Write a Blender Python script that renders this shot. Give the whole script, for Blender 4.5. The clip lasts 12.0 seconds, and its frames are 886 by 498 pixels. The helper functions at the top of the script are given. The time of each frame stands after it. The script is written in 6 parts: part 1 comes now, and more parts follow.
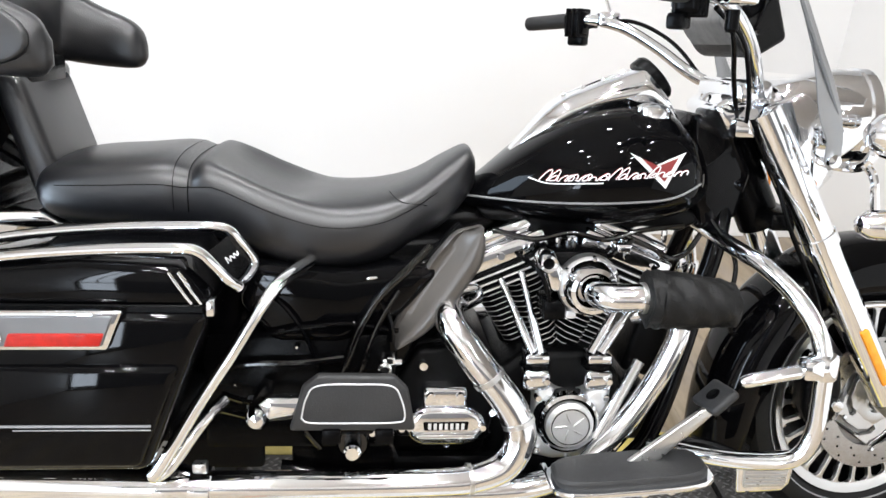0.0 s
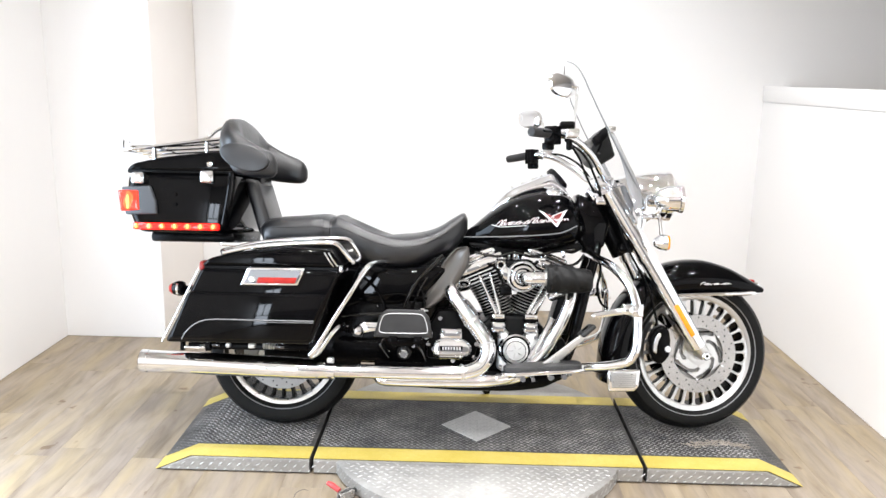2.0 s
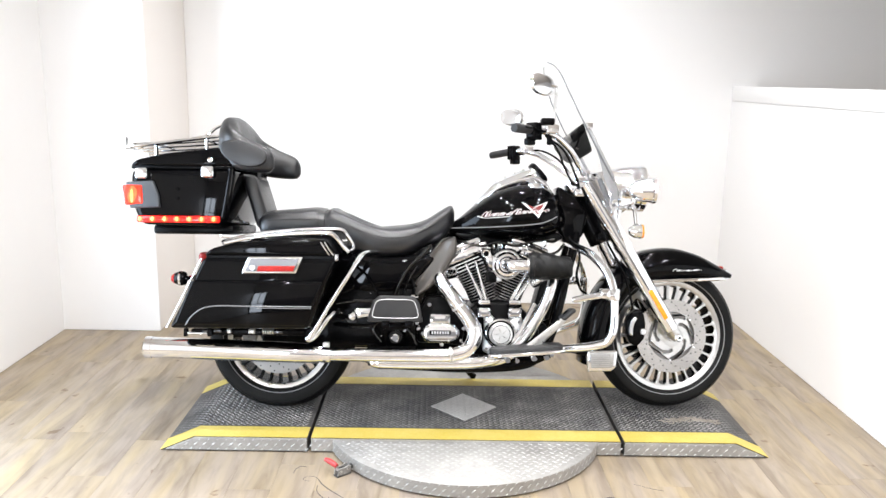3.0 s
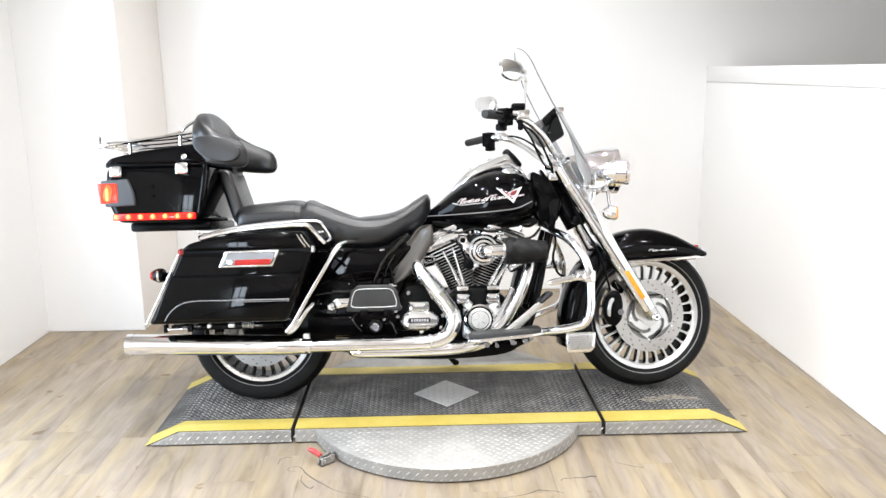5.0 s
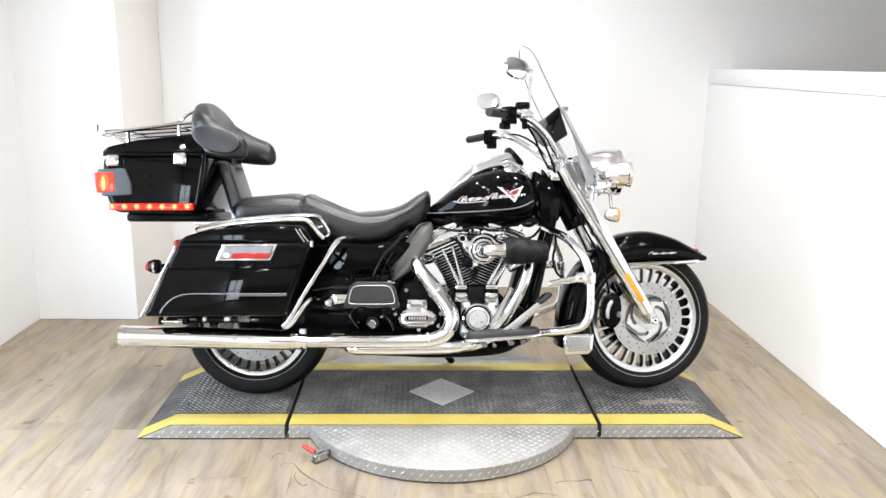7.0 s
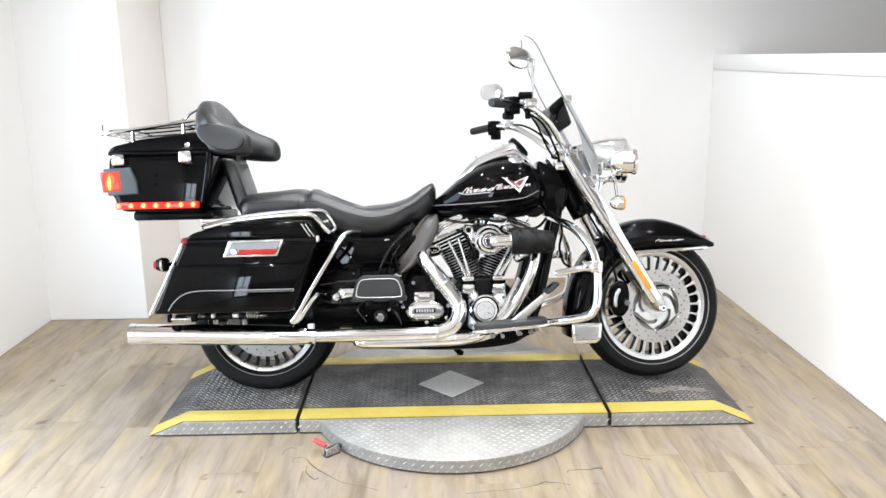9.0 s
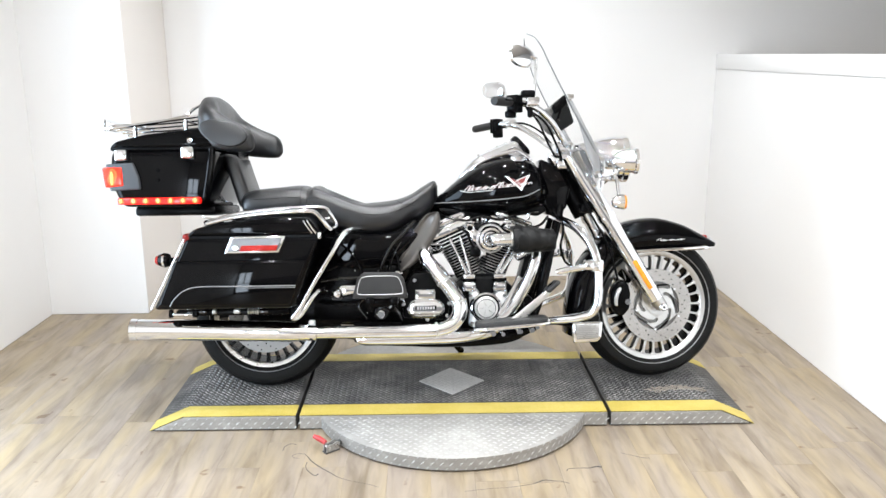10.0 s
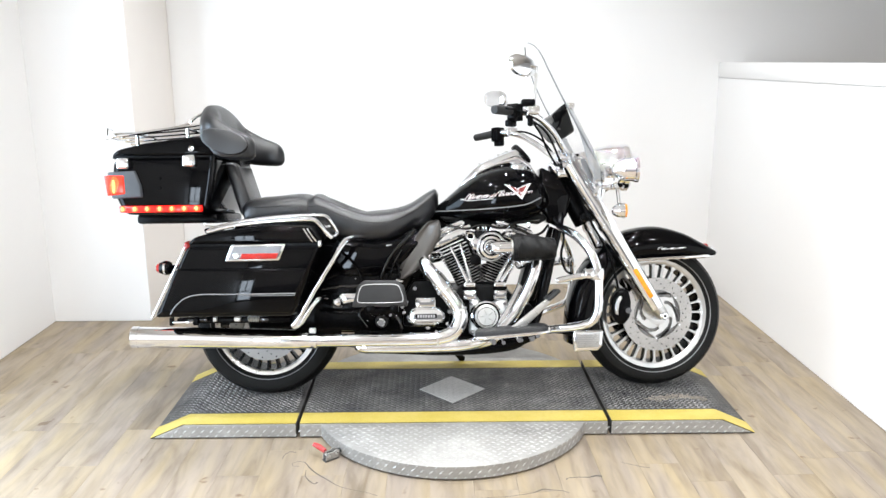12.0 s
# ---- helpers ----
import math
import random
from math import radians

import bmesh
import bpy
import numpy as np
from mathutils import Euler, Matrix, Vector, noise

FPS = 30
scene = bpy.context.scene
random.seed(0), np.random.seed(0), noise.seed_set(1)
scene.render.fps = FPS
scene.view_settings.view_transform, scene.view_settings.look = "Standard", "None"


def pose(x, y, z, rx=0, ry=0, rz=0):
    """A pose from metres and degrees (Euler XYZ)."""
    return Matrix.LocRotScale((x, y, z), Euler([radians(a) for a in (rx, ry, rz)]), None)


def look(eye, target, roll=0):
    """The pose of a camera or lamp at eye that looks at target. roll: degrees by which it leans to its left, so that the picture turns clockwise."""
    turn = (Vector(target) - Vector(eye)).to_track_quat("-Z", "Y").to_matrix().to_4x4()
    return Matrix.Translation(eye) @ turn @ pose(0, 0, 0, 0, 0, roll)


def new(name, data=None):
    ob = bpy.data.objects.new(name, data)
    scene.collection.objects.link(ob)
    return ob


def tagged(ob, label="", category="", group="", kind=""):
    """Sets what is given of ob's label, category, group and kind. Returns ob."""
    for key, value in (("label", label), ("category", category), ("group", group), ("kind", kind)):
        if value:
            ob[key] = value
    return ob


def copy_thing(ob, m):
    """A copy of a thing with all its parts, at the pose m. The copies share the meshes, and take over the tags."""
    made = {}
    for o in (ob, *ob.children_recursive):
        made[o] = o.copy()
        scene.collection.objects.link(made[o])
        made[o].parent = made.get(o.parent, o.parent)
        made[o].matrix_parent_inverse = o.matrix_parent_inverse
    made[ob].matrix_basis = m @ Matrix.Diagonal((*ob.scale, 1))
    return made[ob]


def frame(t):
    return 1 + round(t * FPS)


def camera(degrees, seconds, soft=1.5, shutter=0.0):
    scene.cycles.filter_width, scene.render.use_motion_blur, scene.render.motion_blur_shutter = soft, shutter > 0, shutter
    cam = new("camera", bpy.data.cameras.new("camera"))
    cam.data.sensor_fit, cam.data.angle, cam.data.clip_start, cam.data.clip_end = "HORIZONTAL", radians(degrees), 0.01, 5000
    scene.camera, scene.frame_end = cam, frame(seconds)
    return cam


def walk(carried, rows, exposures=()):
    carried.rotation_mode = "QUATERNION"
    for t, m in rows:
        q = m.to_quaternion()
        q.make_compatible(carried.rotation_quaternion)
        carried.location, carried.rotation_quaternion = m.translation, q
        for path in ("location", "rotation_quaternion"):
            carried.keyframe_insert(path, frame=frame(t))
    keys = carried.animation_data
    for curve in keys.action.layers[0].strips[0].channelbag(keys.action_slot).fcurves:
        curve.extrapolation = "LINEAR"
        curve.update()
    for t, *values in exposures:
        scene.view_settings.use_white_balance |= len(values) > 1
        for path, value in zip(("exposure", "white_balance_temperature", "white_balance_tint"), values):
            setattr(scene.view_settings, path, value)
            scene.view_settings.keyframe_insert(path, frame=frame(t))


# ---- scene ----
cam = camera(58.0, 12.0)
PATH = [
    (0, (-0.274, -1.387, 1.37), (-0.072, 0.426, 0.551), 3.8),
    (0.5, (-0.185, -1.898, 1.432), (-0.21, -0.035, 0.706), 2.2),
    (1, (-0.247, -2.343, 1.432), (-0.188, -0.43, 0.849), 1.5),
    (1.5, (-0.124, -2.729, 1.446), (-0.13, -0.799, 0.921), 1.5),
    (2, (-0.104, -3.01, 1.444), (-0.133, -1.056, 1.019), 1.2),
    (2.5, (-0.167, -3.19, 1.424), (-0.129, -1.235, 1.002), 1.5),
    (3, (-0.14, -3.201, 1.432), (-0.116, -1.245, 1.015), 1.1),
    (3.2, (-0.149, -3.192, 1.446), (-0.1, -1.239, 1.019), 0.8),
    (4.8, (-0.075, -3.234, 1.435), (-0.009, -1.282, 1.001), -0.6),
    (5, (-0.079, -3.228, 1.419), (-0.035, -1.276, 0.983), -0.8),
    (5.5, (-0.096, -3.211, 1.424), (-0.05, -1.26, 0.982), 0.6),
    (6, (-0.108, -3.208, 1.417), (-0.061, -1.255, 0.988), 0.2),
    (6.5, (-0.106, -3.201, 1.424), (-0.039, -1.251, 0.985), 0.5),
    (7, (-0.11, -3.195, 1.434), (-0.045, -1.249, 0.98), 0.8),
    (7.5, (-0.109, -3.198, 1.423), (-0.058, -1.25, 0.973), 0.3),
    (9.5, (-0.098, -3.199, 1.427), (-0.054, -1.256, 0.953), -0.7),
    (10, (-0.102, -3.201, 1.43), (-0.061, -1.259, 0.954), -0.2),
    (10.5, (-0.103, -3.204, 1.427), (-0.067, -1.258, 0.968), -0.2),
    (11, (-0.093, -3.206, 1.429), (-0.054, -1.259, 0.972), -0.1),
    (11.5, (-0.091, -3.212, 1.428), (-0.057, -1.262, 0.981), -0.1),
    (12, (-0.081, -3.204, 1.434), (-0.054, -1.257, 0.976), -0.2),
]
walk(cam, [(t, look(eye, target, roll)) for t, eye, target, roll in PATH],
     exposures=[(0, -0.39, 6600, 13), (1.2, -0.33, 6700, 14), (2.5, -0.22, 6680, 14), (5, -0.29, 6640, 12.5), (7.5, -0.35, 6580, 12), (9.5, -0.38, 6530, 11.5), (12, -0.32, 6530, 11.5)])

# ---------- light ----------
world = bpy.data.worlds.new("world")
scene.world = world
world.use_nodes = True
world.node_tree.nodes["Background"].inputs[0].default_value = (0.9, 0.93, 1.0, 1)
world.node_tree.nodes["Background"].inputs[1].default_value = 0.03


def area_lamp(name, eye, target, size, watts, colour=(0.945, 0.985, 1.0), spread=180):
    data = bpy.data.lights.new(name, "AREA")
    data.shape, data.size, data.energy, data.color = "DISK", size, watts, colour
    data.spread = radians(spread)
    ob = new(name, data)
    ob.matrix_world = look(eye, target)
    return ob


CEILING = 3.0
LAMPS = [(x, y) for y in (-1.9, -0.9, 0.55) for x in (-0.9, 0.0, 0.9)]
# unseen lamps added behind the camera to brighten what the chrome reflects
FILL_LAMPS = [(x, y) for y in (-3.1, -4.7) for x in (-1.2, 0.4, 2.0)]
for lx, ly in LAMPS:
    area_lamp("ceiling_lamp_light", (lx, ly, CEILING - 0.06), (lx, ly + 0.1, 0), 0.085, 18.0, spread=140)
for lx, ly in FILL_LAMPS:
    area_lamp("ceiling_lamp_light", (lx, ly, CEILING - 0.06), (lx, ly - 0.3, 0), 0.1, 31)
# daylight through the glazed shop door behind the camera
daylight = area_lamp("door_daylight", (-1.95, -6.16, 1.0), (-1.0, 0, 1.0), 1.0, 78, (0.74, 0.87, 1.0))
daylight.data.shape, daylight.data.size_y = "RECTANGLE", 1.7
daylight.data.size = 0.4
# unseen west door with a lamp, added for cool light from the left
ADDED_DOOR = (-1.35, -0.25, 2.1)
side_fill = area_lamp("door_daylight", (-2.285, -0.8, 1.07), (0, -0.8, 1.07), 1.0, 92, (0.66, 0.83, 1.0))
side_fill.data.shape, side_fill.data.size, side_fill.data.size_y = "RECTANGLE", 0.98, 1.96

# ---------- materials ----------


def nodes_of(name):
    m = bpy.data.materials.new(name)
    m.use_nodes = True
    t = m.node_tree
    return m, t, t.nodes["Principled BSDF"]


def noise_node(t, scale, detail=4, rough=0.55, coord="Object", stretch=None):
    tc = t.nodes.new("ShaderNodeTexCoord")
    n = t.nodes.new("ShaderNodeTexNoise")
    n.inputs["Scale"].default_value, n.inputs["Detail"].default_value = scale, detail
    n.inputs["Roughness"].default_value = rough
    src = tc.outputs[coord]
    if stretch:
        mp = t.nodes.new("ShaderNodeMapping")
        mp.inputs["Scale"].default_value = stretch
        t.links.new(src, mp.inputs["Vector"])
        src = mp.outputs["Vector"]
    t.links.new(src, n.inputs["Vector"])
    return n


def ramp_node(t, source, stops):
    r = t.nodes.new("ShaderNodeValToRGB")
    e = r.color_ramp.elements
    while len(e) < len(stops):
        e.new(0.5)
    for el, (p, c) in zip(e, stops):
        el.position, el.color = p, (*c, 1) if len(c) == 3 else c
    t.links.new(source, r.inputs["Fac"])
    return r


def surface(name, colour, rough=0.5, metal=0.0, grain=None, vary=0.15, bump=0.0, bump_scale=200, coat=0.0, rough_vary=0.1, spec=0.5):
    """A plain surface with two scales of colour variation, uneven gloss and fine relief."""
    m, t, b = nodes_of(name)
    big = noise_node(t, grain or 6, 3)
    lo = tuple(max(0, c * (1 - vary)) for c in colour)
    hi = tuple(min(1, c * (1 + vary)) for c in colour)
    col = ramp_node(t, big.outputs["Fac"], [(0.3, lo), (0.7, hi)])
    t.links.new(col.outputs["Color"], b.inputs["Base Color"])
    b.inputs["Metallic"].default_value = metal
    b.inputs["Specular IOR Level"].default_value = spec
    fine = noise_node(t, (grain or 6) * 9, 3)
    mr = t.nodes.new("ShaderNodeMapRange")
    mr.inputs["To Min"].default_value = max(0.01, rough * (1 - rough_vary))
    mr.inputs["To Max"].default_value = min(1, rough * (1 + rough_vary))
    t.links.new(fine.outputs["Fac"], mr.inputs["Value"])
    t.links.new(mr.outputs["Result"], b.inputs["Roughness"])
    if coat:
        b.inputs["Coat Weight"].default_value, b.inputs["Coat Roughness"].default_value = coat, 0.02
    if bump:
        bn = noise_node(t, bump_scale, 4)
        bp = t.nodes.new("ShaderNodeBump")
        bp.inputs["Strength"].default_value, bp.inputs["Distance"].default_value = bump, 0.002
        t.links.new(bn.outputs["Fac"], bp.inputs["Height"])
        t.links.new(bp.outputs["Normal"], b.inputs["Normal"])
    return m


PAINT = surface("black_gloss_paint", (0.0015, 0.0015, 0.0018), 0.035, vary=0.1, rough_vary=0.3, spec=0.14)
CHROME = surface("chrome", (0.885, 0.9, 0.925), 0.035, 1.0, vary=0.03, rough_vary=0.5)
STEEL = surface("brushed_steel", (0.66, 0.655, 0.64), 0.28, 1.0, vary=0.1, bump=0.1, bump_scale=300)
DISC = surface("worn_brake_disc_steel", (0.42, 0.405, 0.39), 0.26, 1.0, vary=0.12, bump=0.1, bump_scale=300)
DARK_DISC = surface("dull_brake_disc_steel", (0.22, 0.216, 0.21), 0.38, 0.9, vary=0.12)
ALU = surface("cast_aluminium", (0.62, 0.62, 0.615), 0.3, 1.0, vary=0.08, bump=0.15, bump_scale=400)
SATIN = surface("satin_black", (0.0017, 0.0017, 0.0019), 0.25, spec=0.08, vary=0.2, bump=0.1, bump_scale=500)
ENGINE = surface("engine_black", (0.0017, 0.0017, 0.0019), 0.33, spec=0.1, vary=0.3, bump=0.4, bump_scale=600)
FIN = surface("machined_fin", (0.68, 0.68, 0.68), 0.4, 0.65, vary=0.2)
DEFLECT = surface("satin_grey_black", (0.115, 0.107, 0.1), 0.34, 0.6, vary=0.08, grain=3)
INSET = surface("brushed_grey_plate", (0.2, 0.2, 0.204), 0.36, 0.85, vary=0.1)
TRIMW = surface("bright_silver_trim", (0.75, 0.76, 0.78), 0.25, 0.6, vary=0.04)
LEATHER = surface("black_vinyl", (0.006, 0.0062, 0.0074), 0.33, spec=0.74, grain=9, vary=0.15, bump=0.2, bump_scale=420)
RUBBER = surface("tyre_rubber", (0.0045, 0.0045, 0.0045), 0.55, spec=0.18, grain=12, vary=0.25, bump=0.3, bump_scale=260)
PAD = surface("ribbed_rubber", (0.014, 0.014, 0.0145), 0.55, grain=15, vary=0.25, bump=0.3, bump_scale=300)
CLOTH = surface("black_fabric", (0.0045, 0.0044, 0.0043), 0.46, grain=14, vary=0.4, bump=0.7, bump_scale=240, spec=0.22)
GLOSS = surface("black_gloss_enamel", (0.002, 0.002, 0.0022), 0.1, vary=0.2, bump=0.5, bump_scale=60, spec=0.6)
GREYP = surface("grey_plastic", (0.05, 0.055, 0.062), 0.5, vary=0.1, bump=0.1)
STRIPE = surface("silver_pinstripe", (0.24, 0.24, 0.245), 0.35, 0.3, vary=0.05)
WHITEP = surface("white_decal", (0.8, 0.8, 0.8), 0.3, vary=0.03)
REDP = surface("red_decal", (0.19, 0.022, 0.022), 0.3, vary=0.1)
REDREF = surface("red_reflector", (0.34, 0.011, 0.006), 0.3, vary=0.25, grain=60, bump=0.4, bump_scale=500, coat=0.1, spec=0.3)
ORANGE = surface("amber_reflector", (0.88, 0.28, 0.01), 0.2, vary=0.15, grain=50, bump=0.4, bump_scale=500, coat=0.5)
PIPE = surface("heat_tinted_chrome", (0.86, 0.865, 0.88), 0.08, 1.0, vary=0.05, rough_vary=0.5)
BEZEL = surface("grey_bright_metal", (0.1, 0.1, 0.103), 0.16, 1.0, vary=0.2)
BRUSHED = surface("brushed_bright_aluminium", (0.8, 0.8, 0.79), 0.38, 0.85, vary=0.06, bump=0.08, bump_scale=300)
BLADE = surface("grey_satin_metal", (0.3, 0.305, 0.31), 0.4, 0.8, vary=0.05)
EDGE_GREY = surface("grey_sheet_edge", (0.13, 0.135, 0.14), 0.3, vary=0.1)
POUCH_SIDE = surface("worn_grey_vinyl", (0.11, 0.105, 0.1), 0.5, vary=0.3, grain=30, bump=0.3)
MESHM = surface("grey_mesh_panel", (0.5, 0.5, 0.5), 0.35, 0.6, vary=0.1)


def glow(name, colour, strength):
    m, t, b = nodes_of(name)
    n = noise_node(t, 60, 2)
    c = ramp_node(t, n.outputs["Fac"], [(0.3, tuple(x * 0.7 for x in colour)), (0.7, colour)])
    t.links.new(c.outputs["Color"], b.inputs["Base Color"])
    t.links.new(c.outputs["Color"], b.inputs["Emission Color"])
    b.inputs["Emission Strength"].default_value = strength
    b.inputs["Roughness"].default_value = 0.15
    return m


LEDRED = glow("lit_red_lens", (0.95, 0.014, 0.008), 0.9)
LEDHOT = glow("lit_led", (1.0, 0.4, 0.1), 2.2)
LEDWARM = glow("lit_led_halo", (1.0, 0.1, 0.025), 1.3)
TAILRED = glow("lit_tail_lens", (0.95, 0.035, 0.015), 1.0)


def clear_sheet(name, tint, gloss=0.06, share_=0.06):
    m, t, b = nodes_of(name)
    tr = t.nodes.new("ShaderNodeBsdfTransparent")
    tr.inputs["Color"].default_value = (*tint, 1)
    gl = t.nodes.new("ShaderNodeBsdfGlossy")
    gl.inputs["Roughness"].default_value = gloss
    mx = t.nodes.new("ShaderNodeMixShader")
    mx.inputs["Fac"].default_value = share_
    t.links.new(tr.outputs["BSDF"], mx.inputs[1])
    t.links.new(gl.outputs["BSDF"], mx.inputs[2])
    t.links.new(mx.outputs["Shader"], t.nodes["Material Output"].inputs["Surface"])
    return m


SCREEN = clear_sheet("clear_polycarbonate", (0.968, 0.971, 0.975), 0.03, 0.03)
LENS = clear_sheet("clear_lens", (0.95, 0.95, 0.95), 0.02)


def wall_paint(name, colour):
    m, t, b = nodes_of(name)
    n = noise_node(t, 1.3, 4, coord="Generated")
    c = ramp_node(t, n.outputs["Fac"], [(0.35, tuple(x * 0.97 for x in colour)), (0.65, colour)])
    scuff = noise_node(t, 5, 6, 0.7)
    s = ramp_node(t, scuff.outputs["Fac"], [(0.72, (1, 1, 1)), (0.8, (0.93, 0.92, 0.9))])
    mix = t.nodes.new("ShaderNodeMix")
    mix.data_type, mix.blend_type = "RGBA", "MULTIPLY"
    mix.inputs[0].default_value = 1
    t.links.new(c.outputs["Color"], mix.inputs[6])
    t.links.new(s.outputs["Color"], mix.inputs[7])
    t.links.new(mix.outputs[2], b.inputs["Base Color"])
    b.inputs["Roughness"].default_value = 0.55
    bn = noise_node(t, 160, 3)
    bp = t.nodes.new("ShaderNodeBump")
    bp.inputs["Strength"].default_value, bp.inputs["Distance"].default_value = 0.12, 0.002
    t.links.new(bn.outputs["Fac"], bp.inputs["Height"])
    t.links.new(bp.outputs["Normal"], b.inputs["Normal"])
    return m


WALL = wall_paint("white_wall_paint", (0.84, 0.83, 0.82))
BACKWALL = wall_paint("showroom_paint", (0.64, 0.61, 0.58))
DARK_BAND = wall_paint("grey_wall_paint", (0.2, 0.2, 0.205))
WARM_SHADE = wall_paint("cream_wall_paint", (0.835, 0.79, 0.75))
CEIL = wall_paint("ceiling_paint", (0.7, 0.65, 0.6))


def wood():
    m, t, b = nodes_of("vinyl_oak_plank")
    oi = t.nodes.new("ShaderNodeObjectInfo")
    tc = t.nodes.new("ShaderNodeTexCoord")
    add = t.nodes.new("ShaderNodeVectorMath")
    sc = t.nodes.new("ShaderNodeVectorMath")
    sc.operation = "SCALE"
    comb = t.nodes.new("ShaderNodeCombineXYZ")
    comb.inputs[0].default_value, comb.inputs[1].default_value, comb.inputs[2].default_value = 3, 7, 5
    t.links.new(comb.outputs[0], sc.inputs[0])
    t.links.new(oi.outputs["Random"], sc.inputs["Scale"])
    t.links.new(tc.outputs["Object"], add.inputs[0])
    t.links.new(sc.outputs[0], add.inputs[1])
    mp = t.nodes.new("ShaderNodeMapping")
    mp.inputs["Scale"].default_value = (1.0, 0.14, 1)
    t.links.new(add.outputs[0], mp.inputs["Vector"])
    grain = t.nodes.new("ShaderNodeTexNoise")
    grain.inputs["Scale"].default_value, grain.inputs["Detail"].default_value, grain.inputs["Distortion"].default_value = 34, 5, 0.9
    t.links.new(mp.outputs["Vector"], grain.inputs["Vector"])
    patch = t.nodes.new("ShaderNodeTexNoise")
    patch.inputs["Scale"].default_value, patch.inputs["Detail"].default_value, patch.inputs["Distortion"].default_value = 15, 5, 0.7
    wide = t.nodes.new("ShaderNodeMapping")
    wide.inputs["Scale"].default_value = (1.0, 0.17, 1)
    t.links.new(add.outputs[0], wide.inputs["Vector"])
    t.links.new(wide.outputs["Vector"], patch.inputs["Vector"])
    knot = t.nodes.new("ShaderNodeTexNoise")
    knot.inputs["Scale"].default_value, knot.inputs["Detail"].default_value = 13, 2
    t.links.new(add.outputs[0], knot.inputs["Vector"])
    tone = t.nodes.new("ShaderNodeTexNoise")
    tone.inputs["Scale"].default_value, tone.inputs["Detail"].default_value = 9, 3
    t.links.new(mp.outputs["Vector"], tone.inputs["Vector"])
    base = ramp_node(t, oi.outputs["Random"], [(0.0, (0.272, 0.222, 0.158)), (0.35, (0.288, 0.236, 0.17)), (0.7, (0.304, 0.251, 0.182)), (1.0, (0.279, 0.227, 0.161))])
    g = ramp_node(t, grain.outputs["Fac"], [(0.3, (0.84, 0.83, 0.82)), (0.55, (1, 1, 1)), (0.75, (1.0, 1.0, 1.0))])
    p = ramp_node(t, patch.outputs["Fac"], [(0.3, (0.7, 0.665, 0.63)), (0.4, (0.86, 0.84, 0.83)), (0.5, (1.0, 0.99, 1.0)), (0.62, (1.12, 1.1, 1.06)), (0.76, (1.17, 1.16, 1.14))])
    k = ramp_node(t, knot.outputs["Fac"], [(0.24, (0.6, 0.5, 0.42)), (0.3, (1, 1, 1))])
    h = ramp_node(t, tone.outputs["Fac"], [(0.34, (0.95, 0.97, 1.1)), (0.46, (0.98, 0.99, 1.05)), (0.57, (1.01, 1.0, 0.97)), (0.68, (1.04, 1.01, 0.9))])
    prev = base.outputs["Color"]
    for node in (g, p, k, h):
        mix = t.nodes.new("ShaderNodeMix")
        mix.data_type, mix.blend_type = "RGBA", "MULTIPLY"
        mix.inputs[0].default_value = 1
        t.links.new(prev, mix.inputs[6])
        t.links.new(node.outputs["Color"], mix.inputs[7])
        prev = mix.outputs[2]
    t.links.new(prev, b.inputs["Base Color"])
    b.inputs["Roughness"].default_value = 0.5
    b.inputs["Specular IOR Level"].default_value = 0.35
    bp = t.nodes.new("ShaderNodeBump")
    bp.inputs["Strength"].default_value, bp.inputs["Distance"].default_value = 0.15, 0.001
    t.links.new(grain.outputs["Fac"], bp.inputs["Height"])
    t.links.new(bp.outputs["Normal"], b.inputs["Normal"])
    return m


WOOD = wood()
SUBFLOOR = surface("floor_joint", (0.26, 0.215, 0.16), 0.8)


def worn_plate(name, dark, light, metal, rough, wear):
    """Tread plate: dark coating scuffed through to brighter metal."""
    m, t, b = nodes_of(name)
    n = noise_node(t, 7, 6, 0.65)
    fine = noise_node(t, 60, 4, 0.6)
    mix = t.nodes.new("ShaderNodeMath")
    mix.operation = "MULTIPLY_ADD"
    mix.inputs[1].default_value, mix.inputs[2].default_value = 0.45, 0
    t.links.new(fine.outputs["Fac"], mix.inputs[0])
    add = t.nodes.new("ShaderNodeMath")
    t.links.new(n.outputs["Fac"], add.inputs[0])
    t.links.new(mix.outputs[0], add.inputs[1])
    c = ramp_node(t, add.outputs[0], [(0.5, dark), (wear, tuple(0.5 * a + 0.5 * d for a, d in zip(light, dark))), (min(1, wear + 0.15), light)])
    t.links.new(c.outputs["Color"], b.inputs["Base Color"])
    b.inputs["Metallic"].default_value, b.inputs["Roughness"].default_value = metal, rough
    bp = t.nodes.new("ShaderNodeBump")
    bp.inputs["Strength"].default_value, bp.inputs["Distance"].default_value = 0.3, 0.001
    t.links.new(fine.outputs["Fac"], bp.inputs["Height"])
    t.links.new(bp.outputs["Normal"], b.inputs["Normal"])
    return m


